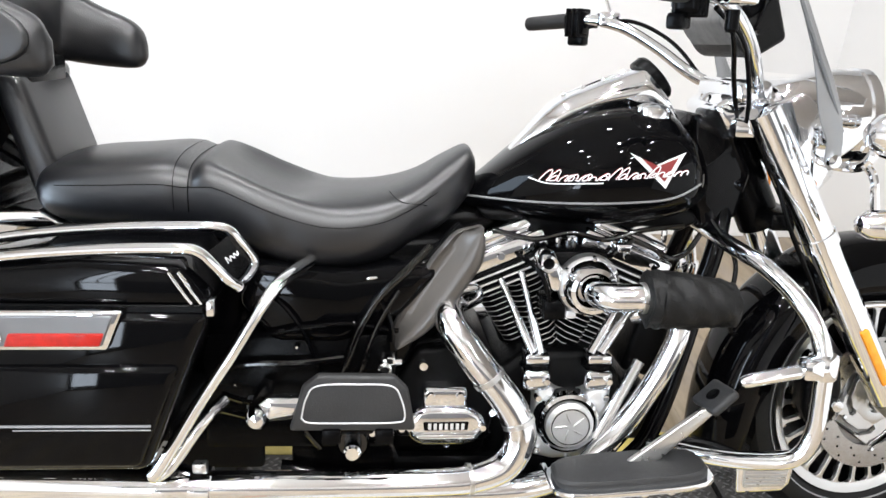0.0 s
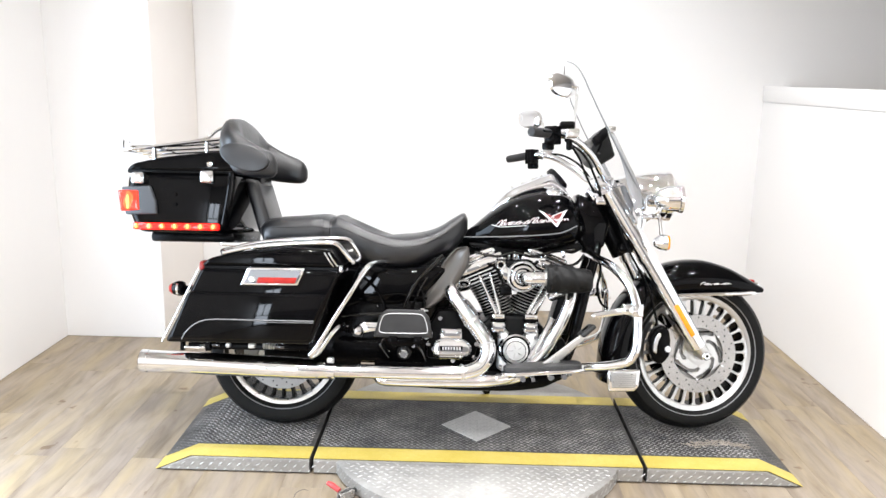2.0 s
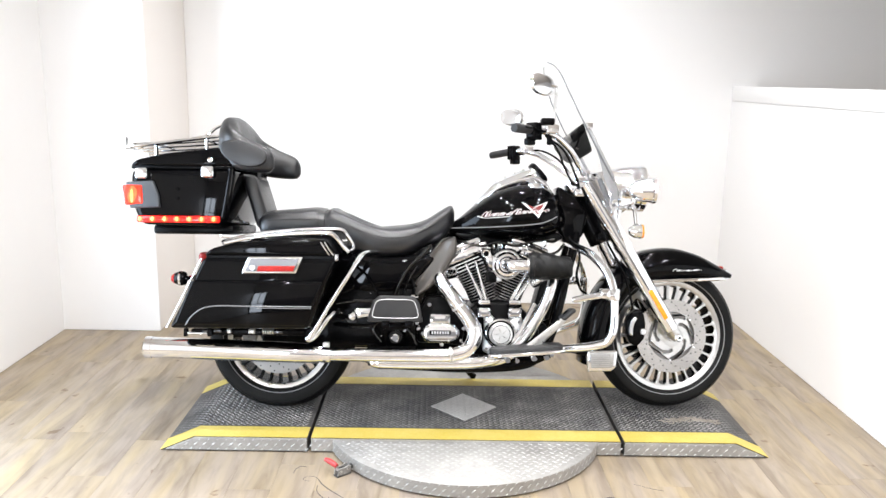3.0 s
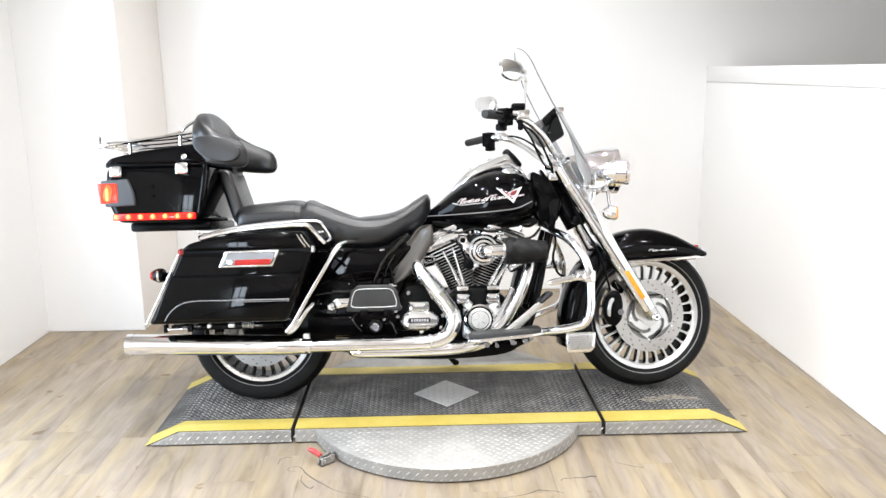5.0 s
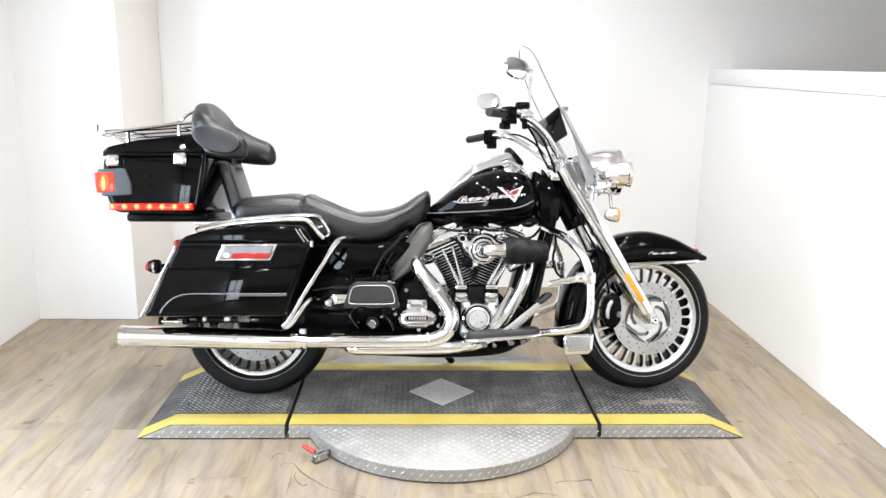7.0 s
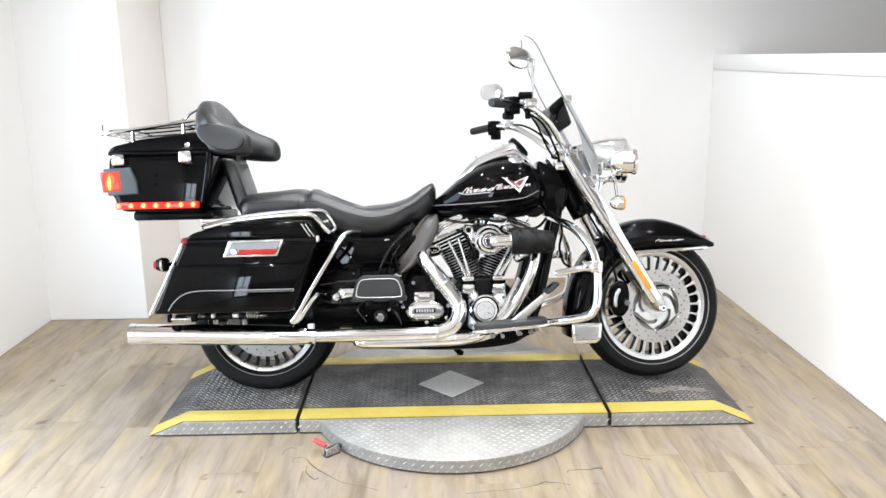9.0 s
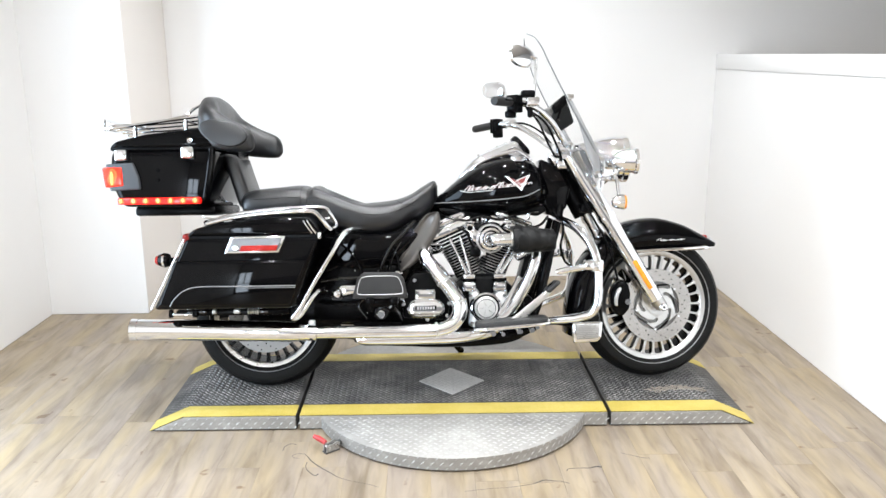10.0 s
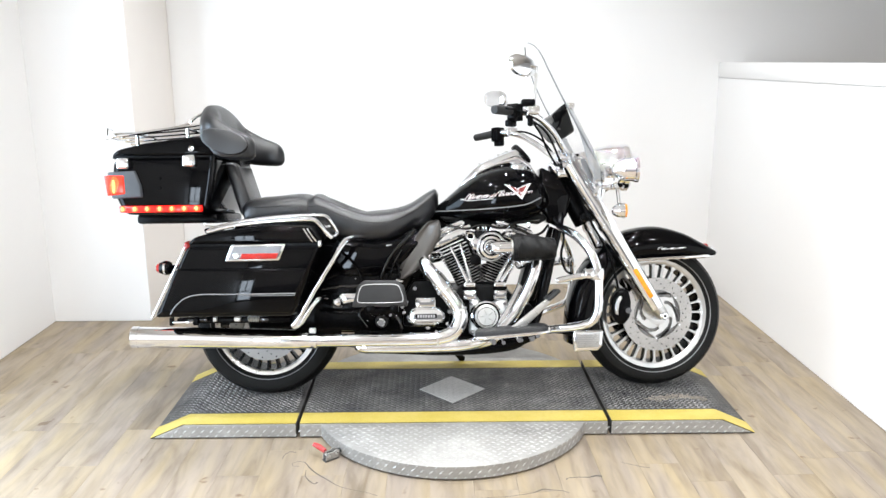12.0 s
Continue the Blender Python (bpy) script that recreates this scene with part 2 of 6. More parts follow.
DECK = worn_plate("worn_dark_tread_plate", (0.009, 0.0092, 0.01), (0.17, 0.16, 0.15), 0.1, 0.56, 0.88)
TREAD = worn_plate("scuffed_tread", (0.085, 0.086, 0.09), (0.4, 0.385, 0.37), 0.45, 0.44, 0.8)
BRIGHT = worn_plate("aluminium_tread_plate", (0.27, 0.261, 0.247), (0.4, 0.39, 0.37), 0.45, 0.55, 0.75)
LOZENGE = worn_plate("polished_tread", (0.42, 0.415, 0.405), (0.56, 0.555, 0.545), 0.7, 0.4, 0.7)
INLAY = worn_plate("clean_aluminium_plate", (0.5, 0.495, 0.485), (0.62, 0.615, 0.6), 0.35, 0.5, 0.7)
YELLOW = worn_plate("yellow_safety_paint", (0.45, 0.345, 0.062), (0.52, 0.41, 0.105), 0.0, 0.5, 0.7)

# ---------- mesh helpers ----------


def finish(ob, smooth=35):
    me = ob.data
    if smooth:
        me.polygons.foreach_set("use_smooth", [True] * len(me.polygons))
        me.set_sharp_from_angle(angle=radians(smooth))
    return ob


def part(name, bm, material, parent=None, label="", smooth=35):
    """Links a bmesh, or (verts, faces), as one mesh object under parent."""
    me = bpy.data.meshes.new(name)
    if isinstance(bm, tuple):
        me.from_pydata(bm[0], [], bm[1])
        fix = bmesh.new()
        fix.from_mesh(me)
        bmesh.ops.recalc_face_normals(fix, faces=fix.faces)
        fix.to_mesh(me)
        fix.free()
    else:
        bmesh.ops.recalc_face_normals(bm, faces=bm.faces)
        bm.to_mesh(me)
        bm.free()
    ob = new(name, me)
    me.materials.append(material)
    if parent:
        ob.parent = parent
    if label:
        tagged(ob, label)
    return finish(ob, smooth)


def share(ob, m, parent=None):
    """Another object on ob's mesh, at the pose m."""
    o = new(ob.name.split(".")[0], ob.data)
    o.parent = parent or ob.parent
    o.matrix_basis = m
    return o


def empty(name, label, category, m=None, group=""):
    ob = new(name)
    ob.empty_display_size = 0.1
    if m:
        ob.matrix_basis = m
    return tagged(ob, label, category, group)


def bevelled(bm, r, seg=3, limit=25):
    if r > 0:
        edges = [e for e in bm.edges if len(e.link_faces) == 2 and e.calc_face_angle(0) > radians(limit)]
        bmesh.ops.bevel(bm, geom=edges, offset=r, segments=seg, profile=0.5, affect="EDGES", clamp_overlap=True)
    return bm


def box(x0, x1, y0, y1, z0, z1, r=0.004, seg=2, m=None):
    bm = bmesh.new()
    bmesh.ops.create_cube(bm, size=1)
    for v in bm.verts:
        v.co = Vector(((x0 + x1) / 2 + v.co.x * (x1 - x0), (y0 + y1) / 2 + v.co.y * (y1 - y0), (z0 + z1) / 2 + v.co.z * (z1 - z0)))
    bevelled(bm, r, seg)
    if m:
        bmesh.ops.transform(bm, matrix=m, verts=bm.verts)
    return bm


def slab_y(profile, y0, y1, r=0.01, seg=3, inset=0.0):
    """An x-z outline carried from y0 to y1, with rounded edges; inset shrinks the y0 end."""
    bm = bmesh.new()
    n = len(profile)
    cx, cz = sum(p[0] for p in profile) / n, sum(p[1] for p in profile) / n
    a = [bm.verts.new((cx + (x - cx) * (1 - inset), y0, cz + (z - cz) * (1 - inset))) for x, z in profile]
    b = [bm.verts.new((x, y1, z)) for x, z in profile]
    bm.faces.new(a)
    bm.faces.new(b[::-1])
    for i in range(n):
        bm.faces.new((a[i], b[i], b[(i + 1) % n], a[(i + 1) % n]))
    bmesh.ops.recalc_face_normals(bm, faces=bm.faces)
    return bevelled(bm, r, seg)


def spline(points, per=8):
    """A smooth curve through points."""
    pts = [Vector(p) for p in points]
    if len(pts) < 3:
        return pts
    out = []
    ext = [2 * pts[0] - pts[1]] + pts + [2 * pts[-1] - pts[-2]]
    for i in range(1, len(ext) - 2):
        p0, p1, p2, p3 = ext[i - 1:i + 3]
        for k in range(per):
            s = k / per
            out.append(0.5 * (2 * p1 + (p2 - p0) * s + (2 * p0 - 5 * p1 + 4 * p2 - p3) * s * s + (3 * p1 - p0 - 3 * p2 + p3) * s ** 3))
    return out + [pts[-1]]


def tube(points, r, sides=14, per=8, closed=False, flat=1.0):
    """A round rod along a smooth curve; r is one radius or one for each given point."""
    pts = spline(list(points) + ([points[0]] if closed else []), per)
    n = len(pts)
    if isinstance(r, (int, float)):
        radii = [r] * n
    else:
        radii = [float(q) for q in np.interp(np.linspace(0, len(r) - 1, n), range(len(r)), r)]
    verts, faces = [], []
    up = None
    for i, p in enumerate(pts):
        d = (pts[min(i + 1, n - 1)] - pts[max(i - 1, 0)]).normalized()
        if up is None:
            up = d.orthogonal().normalized()
        up = (up - d * up.dot(d)).normalized()
        side = d.cross(up)
        for k in range(sides):
            a = 2 * math.pi * k / sides
            verts.append(p + radii[i] * (math.cos(a) * up + flat * math.sin(a) * side))
    for i in range(n - 1):
        for k in range(sides):
            k2 = (k + 1) % sides
            faces.append((i * sides + k, i * sides + k2, (i + 1) * sides + k2, (i + 1) * sides + k))
    faces.append(tuple(range(sides))[::-1])
    faces.append(tuple((n - 1) * sides + k for k in range(sides)))
    return verts, faces


def lathe(profile, centre=(0, 0, 0), axis="y", steps=48, closed=False):
    """A profile of (radius, along) turned about an axis through centre."""
    c = Vector(centre)
    verts, faces = [], []
    n = len(profile)
    for i in range(steps):
        a = 2 * math.pi * i / steps
        ca, sa = math.cos(a), math.sin(a)
        for r, s in profile:
            v = {"y": (r * ca, s, r * sa), "x": (s, r * ca, r * sa), "z": (r * ca, r * sa, s)}[axis]
            verts.append(c + Vector(v))
    for i in range(steps):
        j = (i + 1) % steps
        for k in range(n if closed else n - 1):
            k2 = (k + 1) % n
            faces.append((i * n + k, j * n + k, j * n + k2, i * n + k2))
    if not closed:
        if profile[0][0] > 1e-6:
            faces.append(tuple(i * n for i in range(steps)))
        if profile[-1][0] > 1e-6:
            faces.append(tuple(i * n + n - 1 for i in range(steps))[::-1])
    return verts, faces


def loft(sections, closed_ends=True):
    """Skins equal rings of points."""
    n = len(sections[0])
    verts = [v for s in sections for v in s]
    faces = []
    for i in range(len(sections) - 1):
        for k in range(n):
            k2 = (k + 1) % n
            faces.append((i * n + k, i * n + k2, (i + 1) * n + k2, (i + 1) * n + k))
    if closed_ends:
        faces.append(tuple(range(n))[::-1])
        faces.append(tuple((len(sections) - 1) * n + k for k in range(n)))
    return verts, faces


def smooth_rows(rows, per=5):
    """Rows of numbers, interpolated smoothly."""
    arr = np.array(rows, float)
    ext = np.vstack([2 * arr[0] - arr[1], arr, 2 * arr[-1] - arr[-2]])
    out = []
    for i in range(1, len(ext) - 2):
        p0, p1, p2, p3 = ext[i - 1:i + 3]
        for k in range(per):
            s = k / per
            out.append(0.5 * (2 * p1 + (p2 - p0) * s + (2 * p0 - 5 * p1 + 4 * p2 - p3) * s * s + (3 * p1 - p0 - 3 * p2 + p3) * s ** 3))
    return out + [arr[-1]]


def egg(x, top, bottom, half, e=2.4, n=28, dish=0.0, low=0.5):
    """A superellipse ring across the bike at x; low: height of the widest line; dish sinks the middle of the top."""
    ring = []
    zc = bottom + (top - bottom) * low
    for k in range(n):
        a = 2 * math.pi * k / n
        c, s = math.cos(a), math.sin(a)
        y = half * math.copysign(abs(c) ** (2 / e), c)
        z = zc + (top - zc if s > 0 else zc - bottom) * math.copysign(abs(s) ** (2 / e), s)
        if s > 0:
            z -= dish * max(0.0, 1 - (abs(y) / (0.86 * half)) ** 3)
        ring.append((x, y, z))
    return ring


def mirror_y(obs):
    """The same parts on the other side of the bike."""
    made = []
    for o in obs:
        me = o.data.copy()
        me.transform(Matrix.Diagonal((1, -1, 1, 1)))
        me.flip_normals()
        c = new(o.name.split(".")[0], me)
        c.parent = o.parent
        for key in ("label",):
            if key in o:
                c[key] = o[key]
        made.append(c)
    return made


# ---------- the setting ----------
LEFT, RIGHT, BACK, STEP_X, STEP_Y = -2.222, 1.708, 1.855, -1.68, 1.155


def wall(name, x0, x1, y0, y1, z0, z1, material, label):
    return tagged(part(name, box(x0, x1, y0, y1, z0, z1, 0.003, 1), material), label, "wall", kind="structure")


D0, D1, DH = ADDED_DOOR
wall("wall_west", LEFT - 0.12, LEFT, D1, STEP_Y, 0, CEILING, WALL, "plain white painted wall with faint scuffs")
wall("wall_west_south", LEFT - 0.12, LEFT, -6.2, D0, 0, CEILING, WALL, "plain white painted wall beside the door opening")
wall("wall_west_lintel", LEFT - 0.12, LEFT, D0, D1, DH, CEILING, WALL, "white painted wall above the door opening")
door = tagged(part("door_1", box(LEFT - 0.09, LEFT - 0.03, D0, D0 + 0.05, 0, DH, 0.004), STEEL), "unseen glazed aluminium-framed side door added to let in daylight", "door", kind="structure")
part("door_frame", box(LEFT - 0.09, LEFT - 0.03, D1 - 0.05, D1, 0, DH, 0.004), STEEL, door)
part("door_frame", box(LEFT - 0.09, LEFT - 0.03, D0 + 0.05, D1 - 0.05, DH - 0.05, DH, 0.004), STEEL, door)
part("door_frame", box(LEFT - 0.09, LEFT - 0.03, D0 + 0.05, D1 - 0.05, 0, 0.08, 0.004), STEEL, door)
wall("wall_pier", LEFT - 0.12, STEP_X, STEP_Y, BACK + 0.12, 0, CEILING, WALL, "white painted pier with warm shade coloured into its return face")
# the return face is coloured for its warm shade and floor bounce
pier = bpy.data.objects["wall_pier"].data
pier.materials.append(WARM_SHADE)
for poly in pier.polygons:
    if poly.normal.x > 0.9:
        poly.material_index = 1
wall("wall_north", STEP_X, 4.6, BACK, BACK + 0.12, 0, CEILING, WALL, "smooth white painted back wall of the photo bay")
wall("half_wall_east", RIGHT, RIGHT + 0.14, -4.2, BACK, 0, 1.33, WALL, "white half-height partition wall with slight scuffs")
tagged(part("trim", box(RIGHT - 0.006, RIGHT + 0.149, -4.2, BACK - 0.003, 1.33, 1.42, 0.004, 2), WALL), "white capping board along the half-height wall", "trim", kind="structure")
door = tagged(part("door_2", box(-2.19, -2.15, -6.2, -6.12, 0, 2.0, 0.004), STEEL), "glazed aluminium-framed shop door letting in daylight", "door", kind="structure")
for x0, x1, z0, z1 in ((-1.75, -1.71, 0, 2.0), (-2.15, -1.75, 1.9, 2.0), (-2.15, -1.75, 0, 0.12), (-2.15, -1.75, 0.86, 0.92), (-1.965, -1.935, 0.92, 1.9)):
    part("door_frame", box(x0, x1, -6.2, -6.12, z0, z1, 0.004), STEEL, door)
wall("wall_far_east", 4.6, 4.72, -6.2, BACK, 0, CEILING, BACKWALL, "beige wall beyond the partition")
wall("wall_south", LEFT, 4.6, -6.32, -6.2, 1.15, CEILING, BACKWALL, "beige upper part of the showroom wall")
# unseen; its grey is added so the chrome reflects a darker band
wall("wall_south_lower", LEFT, 4.6, -6.32, -6.2, 0, 1.15, DARK_BAND, "unseen lower showroom wall, grey added for dark bands in the chrome")
tagged(part("ceiling", box(LEFT - 0.12, 4.72, -6.32, BACK + 0.12, CEILING, CEILING + 0.1, 0), CEIL), "beige painted ceiling", "ceiling", kind="structure")
floor = tagged(part("floor", box(LEFT - 0.12, 4.72, -6.32, BACK + 0.12, -0.1, -0.006, 0), SUBFLOOR), "pale brown wood-plank vinyl floor", "floor", kind="structure")

# ---------- the motorcycle ----------
bike = empty("motorcycle", "black touring motorcycle with chrome trim leaning on its stand", "motorcycle", pose(0.004, 0.007, 0.0575, -10, -0.5, -0.5) @ Matrix.Scale(1.007, 4))


def P(name, bm, material, parent=None, label="", smooth=35):
    return part(name, bm, material, parent or bike, label, smooth)


R = 0.303
AX_F, AX_R = (0.846, 0.02, 0.318), (-0.772, 0, R)


def tyre_profile(w, rim):
    half = w / 2
    pts = [(rim, half * 0.72), (rim + 0.012, half * 0.9), (R - 0.045, half), (R - 0.025, half * 0.93), (R - 0.008, half * 0.6), (R, half * 0.2)]
    return pts + [(r, -s) for r, s in pts[::-1]]


def wheel(name, c, w, rim, slots, disc_sides, disc_metal, rim_metal, barrel):
    hub = P(name, lathe([(0.0, -0.075), (0.02, -0.075), (0.024, -0.07), (0.03, -0.05), (0.045, -0.03), (0.045, 0.03), (0.03, 0.05), (0.024, 0.07), (0.0, 0.07)], c), ALU, label="cast alloy wheel with many slots")
    P("tyre", lathe(tyre_profile(w, rim), c, steps=72, closed=True), RUBBER, hub, "black road tyre with a thin white line")
    h = w / 2
    for s in (-1, 1):
        P("stripe", lathe([(rim + 0.0165, s * (h * 0.93 + 0.0012)), (rim + 0.019, s * (h * 0.945 + 0.0015)), (rim + 0.019, s * h * 0.85), (rim + 0.0165, s * h * 0.85)], c, steps=72, closed=True), STRIPE, hub)
    lip = h * 0.8
    slot = rim - 0.02
    for s in (-1, 1):
        ring = [(slot, s * (lip - 0.004)), (slot + 0.004, s * lip), (rim - 0.006, s * (lip + 0.002)), (rim + 0.001, s * (lip + 0.004)), (rim + 0.001, s * (lip - 0.012)), (slot + 0.006, s * (lip - 0.012))]
        P("rim", lathe(ring, c, steps=84, closed=True), rim_metal, hub, "polished silver rim")
    P("rim_barrel", lathe([(slot + 0.005, -lip + 0.0125), (slot - 0.003, lip - 0.013), (slot + 0.013, lip - 0.013), (slot + 0.013, -lip + 0.0125)], c, steps=64, closed=True), barrel, hub)
    inner = rim * 0.66
    P("wheel_web", lathe([(0.04, -0.02), (inner - 0.012, -0.012), (inner - 0.006, 0), (inner - 0.012, 0.012), (0.04, 0.02)], c, steps=56), SATIN, hub)
    half_pitch = math.pi * slot / slots
    r0 = inner - 0.006
    right = [(0.006, r0 - 0.02), (0.0042, inner + 0.015), (0.0042, slot - 0.012), (0.006, slot - 0.005), (half_pitch * 0.5, slot - 0.0005), (half_pitch * 0.9, slot + 0.0015)]
    outline = right + [(-x, z) for x, z in right[::-1]]
    first = None
    for k in range(slots):
        m = Matrix.Translation(c) @ Matrix.Rotation(2 * math.pi * k / slots, 4, "Y")
        if first is None:
            first = part("spoke", slab_y(outline, -lip + 0.002, -lip + 0.012, 0.0015, 1), ALU if rim_metal is ALU else SATIN, hub)
            first.matrix_basis = m
            backing = part("spoke_web", box(-0.0052, 0.0052, -lip + 0.012, -lip + 0.04, r0 - 0.02, slot + 0.006, 0.0015, 1), SATIN, hub)
            backing.matrix_basis = m
        else:
            share(first, m, hub)
            share(backing, m, hub)
    for s in disc_sides:
        y = s * 0.078
        P("brake_disc", lathe([(0.1, y - 0.003), (0.151, y - 0.003), (0.151, y + 0.003), (0.1, y + 0.003)], c, steps=72, closed=True), disc_metal, hub, "drilled steel brake disc")
        P("disc_carrier", lathe([(0.022, y - 0.007), (0.03, y - 0.009), (0.044, y - 0.006), (0.052, y - 0.005), (0.052, y + 0.004), (0.022, y + 0.004)], c, steps=40, closed=True), ALU, hub)
        P("disc_recess", lathe([(0.05, y + 0.006), (0.104, y + 0.006), (0.104, y + 0.009), (0.05, y + 0.009)], c, steps=40, closed=True), DARK_DISC, hub)
        arm = None
        for k in range(5):
            m = Matrix.Translation(c) @ Matrix.Rotation(2 * math.pi * k / 5, 4, "Y")
            if arm is None:
                lead, trail = [], []
                for rr, mid_, wide_ in ((0.05, 0.0, 0.6), (0.06, 0.06, 0.46), (0.069, 0.3, 0.34), (0.078, 0.7, 0.3), (0.087, 1.02, 0.32), (0.095, 1.2, 0.46), (0.102, 1.25, 0.6)):
                    lead.append((rr * math.sin(mid_ + wide_), rr * math.cos(mid_ + wide_)))
                    trail.append((rr * math.sin(mid_ - wide_), rr * math.cos(mid_ - wide_)))
                arm = part("disc_arm", slab_y(lead + trail[::-1], y - 0.006, y + 0.004, 0.0015, 1), ALU, hub)
                arm.matrix_basis = m
            else:
                share(arm, m, hub)
            q = 2 * math.pi * (k + 0.62) / 5
            P("disc_rivet", lathe([(0, y - 0.009), (0.004, y - 0.009), (0.005, y - 0.006), (0, y - 0.006)], (c[0] + 0.097 * math.cos(q), 0, c[2] + 0.097 * math.sin(q)), steps=10), CHROME, hub)
        hole = None
        for k in range(44):
            a = 2 * math.pi * k / 44
            rr = (0.112, 0.126, 0.14)[k % 3]
            m = Matrix.Translation(Vector(c) + Vector((rr * math.cos(a), y + s * 0.0032, rr * math.sin(a))))
            if hole is None:
                hole = part("disc_hole", lathe([(0.0, -0.0004), (0.0028, -0.0004), (0.0028, 0.0004), (0.0, 0.0004)], steps=8), SATIN, hub)
                hole.matrix_basis = m
            else:
                share(hole, m, hub)
    return hub


front_wheel = wheel("front_wheel", AX_F, 0.128, 0.226, 28, (-1, 1), DISC, ALU, SATIN)
rear_wheel = wheel("rear_wheel", AX_R, 0.168, 0.214, 28, (-1,), DARK_DISC, STEEL, SATIN)
P("axle_socket", lathe([(0, -0.1612), (0.0055, -0.1612), (0.0055, -0.158), (0, -0.158)], AX_F, steps=6), SATIN, front_wheel)
P("axle_nut", lathe([(0.0, -0.16), (0.012, -0.16), (0.016, -0.155), (0.016, -0.08), (0, -0.08)], AX_F, steps=20), CHROME, front_wheel)
front_wheel.matrix_basis = Matrix.Translation(AX_F) @ Matrix.Rotation(radians(8), 4, "Z") @ Matrix.Rotation(radians(-2), 4, "X") @ Matrix.Scale(1.01, 4) @ Matrix.Translation(-Vector(AX_F))


def fender(name, outer, inner, half, label, e=0.5):
    """A curved guard: outer crown line and side edge line, matched point by point."""
    o, i = smooth_rows(outer, 6), smooth_rows(inner, 6)
    n, verts, faces = 17, [], []
    for (ox, oz), (ix, iz) in zip(o, i):
        for k in range(n):
            a = (k / (n - 1) - 0.5) * math.pi
            g = abs(math.cos(a)) ** e
            verts.append((ix + (ox - ix) * g, half * math.copysign(abs(math.sin(a)) ** 0.7, a), iz + (oz - iz) * g))
    for r in range(len(o) - 1):
        for k in range(n - 1):
            faces.append((r * n + k, r * n + k + 1, (r + 1) * n + k + 1, (r + 1) * n + k))
    ob = P(name, (verts, faces), PAINT, label=label, smooth=60)
    mod = ob.modifiers.new("thickness", "SOLIDIFY")
    mod.thickness, mod.offset = 0.004, -1
    return ob


ffender = fender("front_fender", [(0.49, 0.2), (0.497, 0.33), (0.53, 0.45), (0.6, 0.56), (0.72, 0.655), (0.86, 0.683), (0.98, 0.658), (1.06, 0.618), (1.118, 0.582)],
                 [(0.575, 0.18), (0.6, 0.31), (0.63, 0.42), (0.68, 0.5), (0.77, 0.549), (0.88, 0.556), (0.97, 0.558), (1.05, 0.56), (1.108, 0.562)], 0.092,
                 "deep black gloss front fender with chrome lower trim")
ffender.location = (-0.012, -0.008, 0.003)
ffender.rotation_euler = (0, 0, radians(2))
P("fender_trim", tube([(0.77, -0.094, 0.546), (0.9, -0.096, 0.552), (1.02, -0.094, 0.556), (1.09, -0.078, 0.561), (1.128, -0.03, 0.57), (1.136, 0.0, 0.573), (1.128, 0.03, 0.57), (1.09, 0.078, 0.561), (1.02, 0.094, 0.556), (0.9, 0.096, 0.552), (0.77, 0.094, 0.546)], [0.006, 0.0065, 0.0075, 0.01, 0.0125, 0.013, 0.0125, 0.01, 0.0075, 0.0065, 0.006], 10), CHROME, ffender, "chrome trim strip")
P("fender_tip_lamp", box(1.055, 1.128, -0.024, 0.024, 0.565, 0.596, 0.01, 3), CHROME, ffender, "chrome fender tip lamp")
P("tip_lens", box(1.06, 1.108, -0.017, 0.017, 0.588, 0.606, 0.007, 3), REDREF, ffender, "red tip lens")
rear_fender = fender("rear_fender", [(-0.44, 0.42), (-0.48, 0.52), (-0.58, 0.62), (-0.72, 0.665), (-0.86, 0.66), (-0.99, 0.6), (-1.08, 0.5), (-1.12, 0.4)],
                     [(-0.5, 0.4), (-0.53, 0.47), (-0.6, 0.54), (-0.72, 0.575), (-0.85, 0.57), (-0.95, 0.52), (-1.02, 0.45), (-1.05, 0.38)], 0.115, "black gloss rear fender")

# fork
FT, FB = Vector((0.486, 0, 0.948)), Vector((0.812, 0, 0.344))


def on_fork(s, side=0):
    """A point down the fork; side -1 or 1 takes the leg as the bars are turned a little to the far side."""
    return FT.lerp(FB, s) + Vector((-0.03, 0, -0.01)) * side * s


for s in (-1, 1):
    y = s * 0.108
    a, b, c, d = (on_fork(q, s) + Vector((0, y, 0)) for q in (0.0, 0.42, 0.46, 1.0))
    P("fork_cover", tube([a, b], [0.036, 0.036], 24), CHROME, label="chrome upper fork cover")
    P("fork_slider", tube([b, c, d], [0.03, 0.034, 0.034, 0.034, 0.03], 24), CHROME, label="polished fork slider")
    P("fork_foot", tube([d, d + Vector((0.03, 0, -0.035))], [0.03, 0.022], 16), ALU)
    P("fork_collar", tube([on_fork(0.405, s) + Vector((0, y, 0)), on_fork(0.44, s) + Vector((0, y, 0))], 0.039, 24), CHROME)
    q0, q1 = on_fork(0.725, s), on_fork(0.92, s)
    dirn = (q1 - q0).normalized()
    side = Vector((dirn.z, 0, -dirn.x)) * -0.0095
    yy = y + s * 0.034
    P("fork_reflector", slab_y([tuple((q0 + side).xz), tuple((q0 - side).xz), tuple((q1 - side).xz), tuple((q1 + side).xz)], yy - 0.005, yy + 0.005, 0.003, 2), ORANGE, label="orange fork reflector")
P("steering_stem", tube([on_fork(0.02) + Vector((-0.05, 0, 0)), on_fork(0.4) + Vector((-0.05, 0, 0))], 0.045, 20), SATIN)
